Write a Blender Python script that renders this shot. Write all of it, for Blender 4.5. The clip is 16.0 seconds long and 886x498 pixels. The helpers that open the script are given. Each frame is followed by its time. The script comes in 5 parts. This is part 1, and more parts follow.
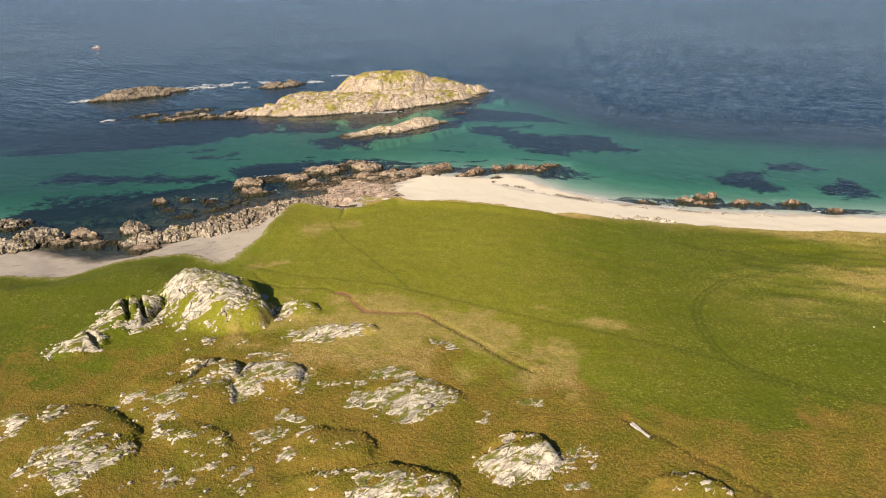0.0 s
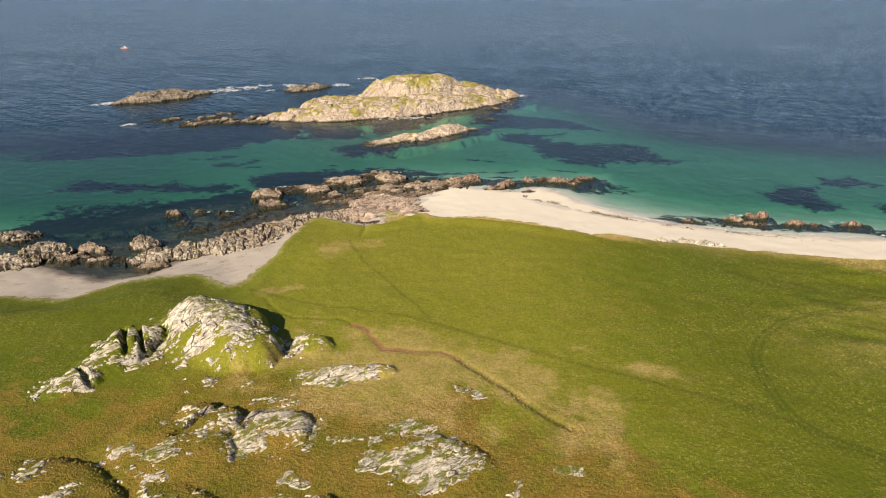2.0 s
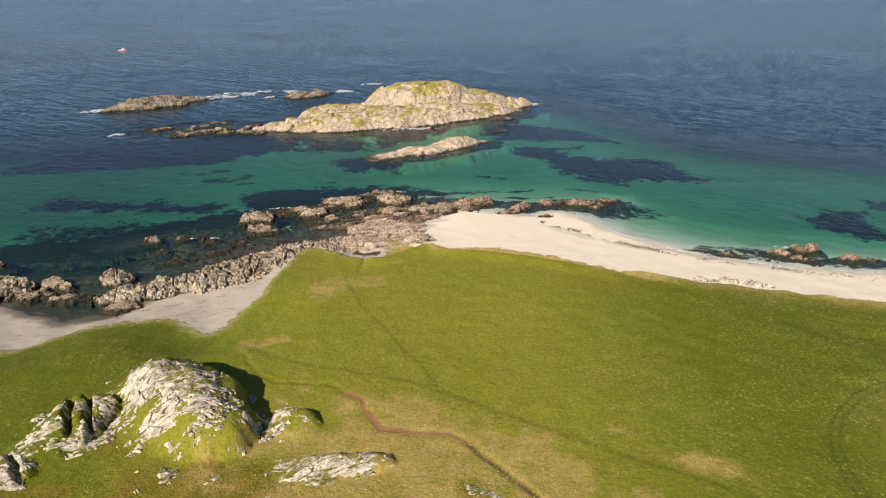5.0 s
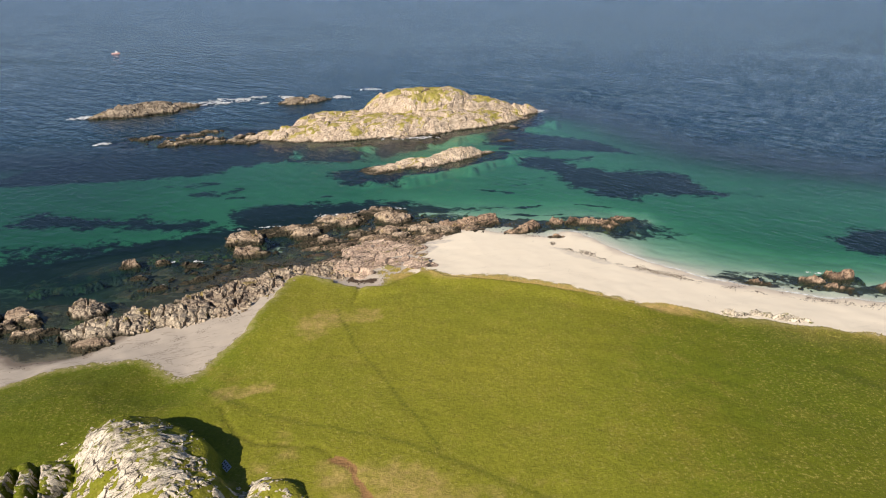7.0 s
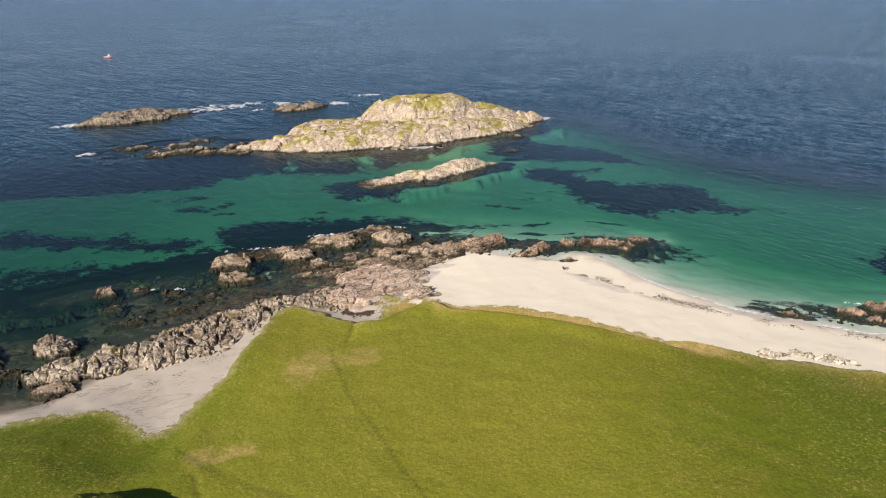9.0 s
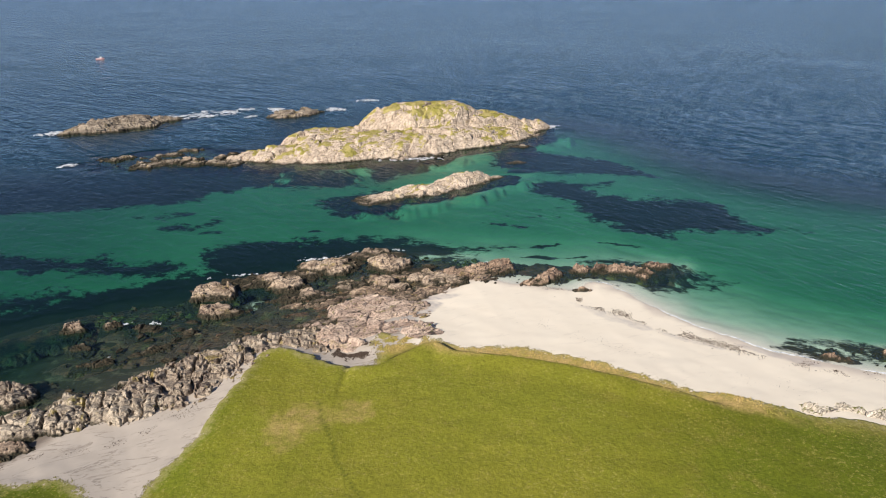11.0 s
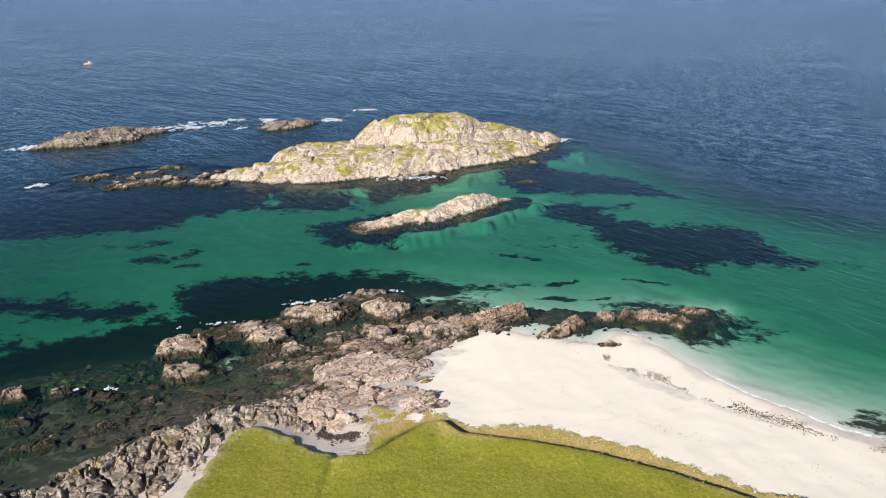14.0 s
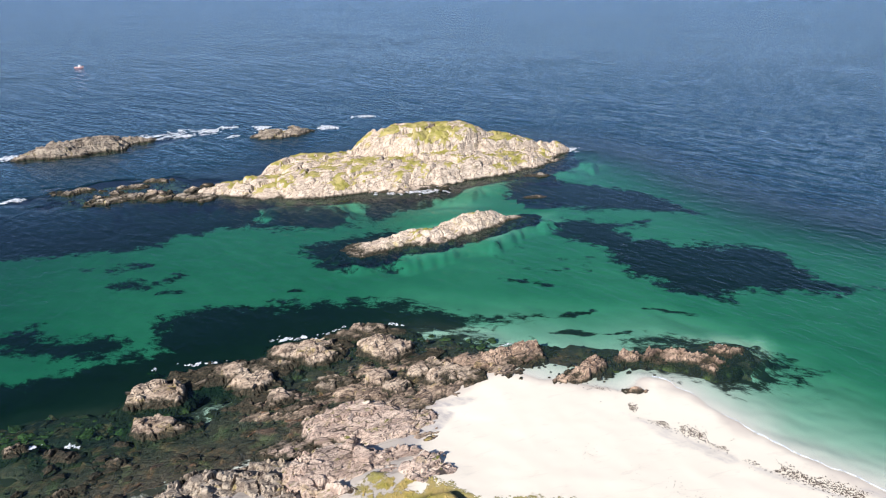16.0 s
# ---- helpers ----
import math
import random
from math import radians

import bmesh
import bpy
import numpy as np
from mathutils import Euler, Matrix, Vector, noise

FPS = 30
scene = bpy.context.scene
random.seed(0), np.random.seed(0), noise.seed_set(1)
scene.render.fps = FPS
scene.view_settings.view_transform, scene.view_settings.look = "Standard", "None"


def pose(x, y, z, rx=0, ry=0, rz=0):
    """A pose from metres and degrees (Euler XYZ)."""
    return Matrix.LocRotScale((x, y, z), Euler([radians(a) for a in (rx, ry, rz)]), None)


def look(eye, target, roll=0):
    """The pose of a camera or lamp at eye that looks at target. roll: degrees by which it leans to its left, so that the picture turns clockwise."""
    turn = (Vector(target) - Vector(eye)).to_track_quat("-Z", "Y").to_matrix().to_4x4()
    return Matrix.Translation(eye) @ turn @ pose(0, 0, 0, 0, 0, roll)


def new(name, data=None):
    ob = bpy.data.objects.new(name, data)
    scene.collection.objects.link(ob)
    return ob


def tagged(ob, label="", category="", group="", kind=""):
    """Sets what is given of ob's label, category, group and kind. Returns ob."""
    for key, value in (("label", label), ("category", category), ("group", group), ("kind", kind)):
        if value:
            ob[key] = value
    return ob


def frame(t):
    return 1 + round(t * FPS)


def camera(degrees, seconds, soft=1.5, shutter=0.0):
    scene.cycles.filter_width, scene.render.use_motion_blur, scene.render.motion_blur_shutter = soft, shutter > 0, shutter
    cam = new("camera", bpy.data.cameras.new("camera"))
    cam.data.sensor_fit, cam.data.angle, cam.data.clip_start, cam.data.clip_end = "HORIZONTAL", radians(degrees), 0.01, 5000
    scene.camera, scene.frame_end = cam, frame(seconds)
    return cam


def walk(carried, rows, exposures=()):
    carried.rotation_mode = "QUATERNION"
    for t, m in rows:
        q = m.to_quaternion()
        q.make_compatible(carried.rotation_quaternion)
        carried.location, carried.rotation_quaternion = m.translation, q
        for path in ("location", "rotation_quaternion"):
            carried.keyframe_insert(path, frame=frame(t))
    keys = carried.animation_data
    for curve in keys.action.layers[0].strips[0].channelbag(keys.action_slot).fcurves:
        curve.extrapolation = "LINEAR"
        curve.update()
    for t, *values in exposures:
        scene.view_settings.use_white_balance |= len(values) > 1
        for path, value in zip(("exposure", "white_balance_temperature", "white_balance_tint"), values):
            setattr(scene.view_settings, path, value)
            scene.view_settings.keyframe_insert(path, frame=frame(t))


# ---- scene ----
cam = camera(66.1, 16.0, 1.1)
PATH = [
    (0, (0.457, 1.431, 73.342), (0.428, 3.268, 72.552), -0.9),
    (0.5, (0.362, 5.238, 73.35), (0.319, 7.075, 72.56), -0.9),
    (1, (0.299, 9.03, 73.368), (0.236, 10.866, 72.577), -1.0),
    (1.5, (0.18, 12.764, 73.392), (0.095, 14.599, 72.601), -0.9),
    (2, (-0.01, 16.494, 73.417), (-0.116, 18.328, 72.627), -1.0),
    (2.5, (-0.26, 20.275, 73.422), (-0.382, 22.108, 72.633), -0.9),
    (3, (-0.469, 24.072, 73.404), (-0.592, 25.905, 72.614), -0.9),
    (3.5, (-0.775, 27.977, 73.386), (-0.898, 29.81, 72.597), -0.9),
    (4, (-1.175, 31.949, 73.34), (-1.298, 33.783, 72.55), -0.9),
    (6.5, (-2.89, 52.204, 73.114), (-3.016, 54.038, 72.326), -0.9),
    (7, (-3.319, 56.164, 73.066), (-3.445, 57.998, 72.279), -0.9),
    (7.5, (-3.815, 60.112, 73.026), (-3.94, 61.946, 72.239), -0.9),
    (8, (-4.28, 64.06, 73.011), (-4.405, 65.895, 72.225), -0.8),
    (8.5, (-4.743, 68.012, 73.005), (-4.869, 69.847, 72.22), -0.8),
    (9, (-5.203, 71.982, 73.004), (-5.328, 73.818, 72.219), -0.9),
    (11.5, (-7.071, 92.605, 73.543), (-7.197, 94.44, 72.756), -0.8),
    (12, (-7.51, 96.592, 73.611), (-7.637, 98.426, 72.824), -0.8),
    (12.5, (-7.858, 100.589, 73.675), (-7.986, 102.423, 72.888), -0.8),
    (13, (-8.169, 104.69, 73.711), (-8.297, 106.524, 72.924), -0.8),
    (13.5, (-8.53, 108.798, 73.694), (-8.658, 110.632, 72.908), -0.9),
    (14, (-8.962, 112.818, 73.662), (-9.091, 114.653, 72.876), -0.9),
    (14.5, (-9.442, 116.788, 73.643), (-9.571, 118.623, 72.858), -0.9),
    (15, (-9.943, 120.888, 73.654), (-10.072, 122.722, 72.869), -0.9),
    (15.5, (-10.457, 125.04, 73.661), (-10.586, 126.875, 72.875), -0.9),
    (16, (-10.925, 129.187, 73.66), (-11.054, 131.021, 72.874), -1.0),
]
EXPOSURES = [(0, 0.45, 7150, 15), (3, 0.42, 6980, 15), (7, 0.41, 6680, 15), (11, 0.44, 6250, 15), (13, 0.52, 6000, 15), (14.5, 0.63, 5880, 15), (16, 0.75, 5750, 15)]
walk(cam, [(t, look(eye, target, roll)) for t, eye, target, roll in PATH], EXPOSURES)

# ---- sky and sun ----
SUN_AZ, SUN_EL = math.atan2(-0.5, -0.85), radians(33.5)
world = bpy.data.worlds.new("world")
scene.world = world
world.use_nodes = True
wn = world.node_tree.nodes
sky = wn.new("ShaderNodeTexSky")
sky.sky_type, sky.sun_disc = "NISHITA", False
sky.sun_elevation, sky.sun_rotation = SUN_EL, SUN_AZ % (2 * math.pi)
sky.air_density, sky.dust_density, sky.ozone_density, sky.altitude = 1.0, 0.15, 2.0, 3800
wn["Background"].inputs["Strength"].default_value = 0.067
world.node_tree.links.new(sky.outputs[0], wn["Background"].inputs["Color"])
sun_data = bpy.data.lights.new("sun", "SUN")
sun_data.energy, sun_data.angle, sun_data.color = 4.85, radians(0.55), (1.0, 0.92, 0.78)
sun = new("sun", sun_data)
sun_at = Vector((math.sin(SUN_AZ) * math.cos(SUN_EL), math.cos(SUN_AZ) * math.cos(SUN_EL), math.sin(SUN_EL)))
sun.matrix_world = look(sun_at * 200, (0, 0, 0))


# ---- noise on arrays ----
def rnd(ix, iy, seed):
    """A random number in 0..1 for each lattice point."""
    h = (ix.astype(np.int64) * 374761393 + iy.astype(np.int64) * 668265263 + seed * 974634777) & 0xFFFFFFFF
    h = ((h ^ (h >> 13)) * 1274126177) & 0xFFFFFFFF
    h = ((h ^ (h >> 16)) * 2246822519) & 0xFFFFFFFF
    return ((h ^ (h >> 15)) & 0xFFFFFF) / float(0xFFFFFF)


def vnoise(x, y, seed=0):
    ix, iy = np.floor(x), np.floor(y)
    fx, fy = x - ix, y - iy
    fx, fy = fx * fx * (3 - 2 * fx), fy * fy * (3 - 2 * fy)
    a, b = rnd(ix, iy, seed), rnd(ix + 1, iy, seed)
    c, d = rnd(ix, iy + 1, seed), rnd(ix + 1, iy + 1, seed)
    return (a * (1 - fx) + b * fx) * (1 - fy) + (c * (1 - fx) + d * fx) * fy


def fbm(x, y, size, seed=0, octaves=4, gain=0.5):
    """Layered noise about zero, from -1 to 1; size is its largest feature in metres."""
    out, amp, total, f = 0.0, 1.0, 0.0, 1.0 / size
    for k in range(octaves):
        out = out + amp * (2 * vnoise(x * f + 17.3 * k, y * f - 9.1 * k, seed + k) - 1)
        total += amp
        amp, f = amp * gain, f * 2.03
    return out / total * 1.5


def cells(x, y, seed=0):
    """Cell pattern: distance to the nearest joint, a random number per cell, and the place within it."""
    ix, iy = np.floor(x), np.floor(y)
    d1 = np.full(x.shape, 9.0)
    d2 = np.full(x.shape, 9.0)
    idn, ox, oy = np.zeros(x.shape), np.zeros(x.shape), np.zeros(x.shape)
    for dx in (-1, 0, 1):
        for dy in (-1, 0, 1):
            px, py = ix + dx, iy + dy
            qx, qy = px + rnd(px, py, seed) - x, py + rnd(px, py, seed + 5) - y
            d = np.sqrt(qx * qx + qy * qy)
            near = d < d1
            d2 = np.where(near, d1, np.minimum(d2, d))
            idn = np.where(near, rnd(px, py, seed + 9), idn)
            ox, oy = np.where(near, -qx, ox), np.where(near, -qy, oy)
            d1 = np.minimum(d1, d)
    return d2 - d1, idn, ox, oy


def step(a, b, x):
    t = np.clip((x - a) / (b - a), 0, 1)
    return t * t * (3 - 2 * t)


def along(x, y, line):
    """Distance to a line of points, and how far along it the nearest place lies, 0 to 1."""
    best, where, n = np.full(np.shape(x), 1e9), np.zeros(np.shape(x)), len(line) - 1
    for k in range(n):
        (ax, ay), (bx, by) = line[k], line[k + 1]
        ux, uy = bx - ax, by - ay
        t = np.clip(((x - ax) * ux + (y - ay) * uy) / (ux * ux + uy * uy), 0, 1)
        d = np.hypot(x - ax - t * ux, y - ay - t * uy)
        where = np.where(d < best, (k + t) / n, where)
        best = np.minimum(best, d)
    return best, where


def above_line(x, y, line):
    """Signed distance to a line that runs from west to east: positive south of it."""
    xs, ys = [p[0] for p in line], [p[1] for p in line]
    inside = np.zeros(np.shape(x), bool)
    ring = list(line) + [(xs[-1], -3000), (xs[0], -3000)]
    for (ax, ay), (bx, by) in zip(ring, ring[1:] + ring[:1]):
        if ay != by:
            cross = ((ay > y) != (by > y)) & (x < (bx - ax) * (y - ay) / (by - ay) + ax)
            inside ^= cross
    d = along(x, y, line)[0]
    return np.where(inside, d, -d)


def beyond(x, y, ring):
    """Signed distance to a closed ring of corners: positive outside it."""
    inside = np.zeros(np.shape(x), bool)
    for (ax, ay), (bx, by) in zip(ring, ring[1:] + ring[:1]):
        if ay != by:
            inside ^= ((ay > y) != (by > y)) & (x < (bx - ax) * (y - ay) / (by - ay) + ax)
    d = along(x, y, ring + ring[:1])[0]
    return np.where(inside, -d, d)


def smooth_line(line, rounds=2):
    for _ in range(rounds):
        out = [line[0]]
        for (ax, ay), (bx, by) in zip(line, line[1:]):
            out += [(0.75 * ax + 0.25 * bx, 0.75 * ay + 0.25 * by), (0.25 * ax + 0.75 * bx, 0.25 * ay + 0.75 * by)]
        line = out + [line[-1]]
    return line


def blob(x, y, cx, cy, rx, ry, turn):
    """Radius-like number of an ellipse, 1 on its rim; and the two coordinates along its axes."""
    c, s = math.cos(radians(turn)), math.sin(radians(turn))
    u, v = ((x - cx) * c + (y - cy) * s) / rx, (-(x - cx) * s + (y - cy) * c) / ry
    return np.sqrt(u * u + v * v), u, v


# ---- plan: shore lines in metres ----
GRASS_EDGE = smooth_line([(-4000, 0), (-400, 110), (-160, 138), (-112, 153), (-99, 150), (-93, 152), (-87, 159), (-80, 163), (-71, 165), (-64, 163),
    (-59, 157), (-56, 165), (-53, 173), (-52, 184), (-51, 198), (-48, 203), (-44, 202), (-40, 199), (-35, 196), (-30, 196),
    (-27, 199), (-27.5, 203), (-30, 206), (-27, 209.5), (-21, 209.5), (-16, 207), (-12, 205), (-2, 205), (7, 203), (18, 199), (33, 191), (45, 185), (57, 183),
    (69, 181), (77, 178), (93, 175), (117, 173), (160, 168), (400, 150), (4000, 60)], 1)
COAST = smooth_line([(-4000, 60), (-400, 150), (-150, 180), (-120, 177), (-104, 168.5), (-97, 166), (-89, 166.5), (-84, 171), (-80, 182), (-76, 191), (-67, 199), (-58, 205),
    (-50, 211), (-42, 212), (-38, 215), (-36, 221), (-30, 225), (-22, 228), (-16, 236), (-10, 242), (0, 239), (9, 237),
    (16, 236), (20, 240), (25, 237), (28, 232), (33, 225), (38, 220), (43, 215), (50, 210), (59, 206), (66, 203),
    (76, 200), (90, 198), (103, 196), (130, 192), (200, 183), (400, 160), (4000, 70)], 1)
DEEP_EDGE = smooth_line([(-4000, 100), (-400, 262), (-160, 300), (-100, 345), (-40, 402), (26, 402), (44, 346), (82, 306), (145, 280), (400, 225), (4000, 120)], 2)
DITCH = [(-4, 122), (5, 111), (10, 105), (14, 101)]
DITCH_END = [(26, 87), (31, 82), (34, 78), (39, 73), (47, 64)]
BURN = [(-24.5, 133.5), (-26.5, 135), (-28.8, 136.8), (-34, 136.9), (-38, 137.5), (-41.5, 138.5), (-47, 147)]
BARE = [(-25, 134), (-22.5, 132.5), (-21, 129), (-18, 124.6), (-13, 124), (-7, 124), (-4, 122)]
PATH_LINE = smooth_line([(-35, 184), (-31, 173), (-24, 161), (-18, 152), (-14, 145), (-10, 137)])
TRACK_LINE = smooth_line([(-53, 154), (-39, 144), (-23, 141), (-10, 136), (6, 127), (22, 118), (41, 108), (57, 97), (68, 89), (90, 76)])
TYRE_LINE = smooth_line([(120, 148), (97, 140), (88, 146), (78, 143), (64, 141), (54, 132), (49, 123), (48, 114), (48, 106), (51, 100), (57, 96)])
DUNE_GULLY = [(-32, 195.5), (-27, 196), (-23.6, 199.7), (-18.9, 204.3), (-15.7, 205.2), (-12.1, 201.9), (-2, 200.5), (7, 198.5), (18, 194.5), (30, 188.5), (38, 184)]
# grassy knolls: centre, half sizes, turn, height, tilt towards the far side
KNOLLS = [(-50.5, 128.3, 17.5, 8.3, -35, 6.4, 0.7), (-66, 120.5, 6, 9.5, -25, 2.8, 0.5), (-69.5, 111, 4.5, 5.5, -25, 1.4, 0.5),
    (-45, 93, 11, 9, -10, 1.5, 0.5), (-42, 99, 6, 5, 0, 1.8, 0.6), (-31.5, 99, 6, 5, 0, 1.3, 0.6), (-38, 82, 12, 4, -45, 0.8, 0.4),
    (-59, 80, 14, 11, -10, 1.7, 0.5), (-18, 79, 6.5, 6, 0, 1.2, 0.5), (-11, 70.5, 13, 4.5, -4, 1.5, 0.6), (-6, 92, 9, 6, -15, 0.8, 0.6),
    (-22, 115, 8.5, 3, 8, 1.0, 0.6), (9, 77, 6.5, 4.5, 0, 1.6, 0.7), (31, 69.5, 6, 3.5, -5, 1.5, 0.6), (-31, 125.5, 4.5, 3.5, -20, 1.2, 0.5)]
# rock shelves under the water: centre, half sizes, turn, level
SHELVES = [(-66, 204, 26, 6, 38, -0.7), (-62, 213, 38, 11, 24, -1.1), (-35, 230, 28, 19, 22, -1.0), (-30, 248, 22, 11, 10, -1.3), (-90, 218, 28, 6, 20, -1.6), (-100, 185, 28, 9, 12, -1.2),
    (-40, 369, 70, 20, 24, -2.2), (-132, 349, 36, 14, 15, -1.6), (-22, 313, 32, 9, 32, -1.8), (-180, 405, 32, 12, 36, -2.0), (36, 250.5, 12, 7, -5, -1.5), (75, 208, 20, 5, -15, -0.8)]
WEED_BEDS = [(-67, 203, 26, 6, 38), (-80, 192, 14, 5, 45), (-98, 175, 16, 7.5, 3), (-100, 198, 48, 16, 20), (-120, 232, 32, 11, 10), (-86, 228, 46, 20, 24), (-112, 346, 45, 8, 20),
    (-140, 328, 42, 12, 34), (-55, 240, 30, 14, 15), (-25, 250, 20, 9, 10), (-50, 362, 66, 9, 24), (-130, 343, 34, 9, 20), (-106, 299.5, 4, 2.2, 20), (-92, 281.5, 3.5, 1.8, 20)]
WEED_BEDS_EAST = [(62, 210, 10, 2.2, -22), (92, 206, 18, 3.5, -8), (36, 250.5, 17, 10.5, -5), (118, 201, 14, 3, -6), (71, 213, 12, 5, -6), (10, 263, 6, 1.3, 0), (21, 262, 7, 1.1, -6), (-57, 284, 3, 1.5, 0),
    (1, 288, 9, 1.6, -12), (30, 277, 6, 1.0, -12), (14, 273, 4, 1.4, 20)]
# kelp beds whose rims can be followed: corners in order
BED_NEAR = [(-89, 270), (-84, 273), (-72, 275), (-65, 278), (-53, 278), (-42, 278), (-33, 278), (-22, 275), (-16, 271.5), (-8, 271), (0, 270), (-6, 267), (-13, 266), (-15, 258), (-43, 252), (-58, 246), (-66, 240), (-80, 244), (-86, 258)]
BED_WEST = [(-160, 268), (-124, 261.5), (-117, 264), (-113, 258), (-108, 260.5), (-90, 258), (-86, 252), (-95, 248), (-118, 252.5), (-160, 252)]
BED_DARK = [(-150, 222), (-122, 232), (-112, 237), (-102, 245), (-88, 252), (-78, 256), (-66, 256), (-52, 240), (-70, 214), (-100, 205), (-150, 200)]
BED_SMALL = [(-108.5, 285), (-106, 288), (-99, 290), (-95.5, 296), (-94, 292), (-97, 285), (-105.5, 282.5)]
BED_TINY = [(-123, 295), (-117.5, 298), (-112, 295.5), (-117, 291)]
BED_SOUND = [(-200, 294), (-152, 301), (-134.5, 307), (-117, 309.5), (-108, 316), (-97.5, 326), (-88, 326), (-85, 339.5), (-73, 345), (-66, 357.5), (-80, 368), (-130, 350), (-200, 360)]
BED_MIDDLE = [(-86.5, 329), (-82.5, 338), (-76, 341), (-64.5, 342.5), (-52.5, 340), (-53.5, 329.5), (-65, 327), (-79, 326.5)]
BED_ISLET = [(-69.5, 308.5), (-62, 315), (-56, 318.5), (-43, 327), (-30, 326), (-24, 317), (-22, 307), (-30, 302), (-36, 297.5), (-48, 295), (-58, 299), (-62, 304.5)]
BED_FOOT = [(-56, 357.5), (-48, 362), (-30, 360), (-27, 355), (-29, 348), (-38, 343), (-48, 335), (-54, 345.5)]
BED_EAST = [(8, 331), (14, 337.5), (25, 336), (33.5, 335), (49, 340.5), (40, 331.5), (32, 329), (34.5, 322), (45, 317.5), (58, 318), (73.5, 316), (76, 304.5), (77.5, 293.5), (90, 288), (76, 286.5),
    (65, 287), (52, 285), (49.5, 278.5), (42.5, 281.5), (35, 289), (26.5, 297.5), (24, 311), (16.5, 315), (9, 323.5)]
BED_OUTER = [(-6, 356), (8, 352.5), (20, 346), (34, 347), (46, 343.5), (62, 348), (50, 366), (30, 374), (12, 380), (-4, 372)]
BED_THIN = [(-9, 310), (0, 312.5), (7, 314.5), (5, 306), (11, 306.5), (18.5, 304.5), (16, 299), (4, 298), (-5, 302)]
BED_BAY = [(99, 250), (109, 256), (119.5, 255), (119, 243), (119, 233), (108, 230), (101, 237), (98.5, 244)]
BED_BAY_FAR = [(126, 266), (139, 269), (146, 258), (132.5, 254), (125.5, 257)]
BED_BAY_EAST = [(131, 238), (146.5, 244.5), (151, 237.5), (147.5, 225), (134.5, 222), (130, 228.5)]
KELP = (BED_NEAR, BED_WEST, BED_DARK, BED_SMALL, BED_TINY, BED_SOUND, BED_MIDDLE, BED_ISLET, BED_FOOT, BED_EAST, BED_OUTER, BED_BAY, BED_BAY_FAR, BED_BAY_EAST)


CLEFTS = [[(-63.3, 118.5), (-67.8, 126.5)], [(-61, 120), (-66.4, 129.5)], [(-65.6, 110), (-69.4, 114)], [(-45, 96), (-40.5, 103)], [(-35.5, 99), (-33, 104)], [(5, 78), (9.5, 80)]]


def knoll(x, y):
    wx, wy = x + fbm(x, y, 8, 31, 4, 0.6) * 1.4, y + fbm(x, y, 8, 37, 4, 0.6) * 1.4
    z = np.zeros(np.shape(x))
    for cx, cy, rx, ry, turn, h, tilt in KNOLLS:
        r, u, v = blob(wx, wy, cx, cy, rx, ry, turn)
        w = 0.45 * (wx - cx) / rx + 0.89 * (wy - cy) / ry
        steep = step(-0.1, 0.55, w)
        body = np.clip(1 - r ** (2.2 + 9 * steep), 0, 1) ** (1.0 - 0.2 * steep)
        if h > 4:
            v = np.where(v < 0, v * 0.8, v)
            r = np.hypot(u, v)
            lip = step(-0.35, 0.2, v + 0.35 * u)
            body = np.clip(1 - r ** (4 + 14 * lip), 0, 1) * step(-1.05, -0.1, v) * step(-1.2, -0.3, u)
            z = np.maximum(z, h * body * (1 - 0.4 * step(0.0, 1.0, v)) * (1 - 0.45 * step(-0.15, 1.0, u)))
            continue
        z = np.maximum(z, h * body * (0.55 + tilt * step(-1.0, 0.25, w) - 0.2 * step(0.2, 1.0, np.maximum(w, 0.9 * (wx - cx) / rx))))
    for line in CLEFTS:
        d = along(x + fbm(x, y, 2.5, 33, 2) * 0.4, y, line)[0]
        z = z * (1 - 0.8 * step(0.7, 0.25, d))
    return z


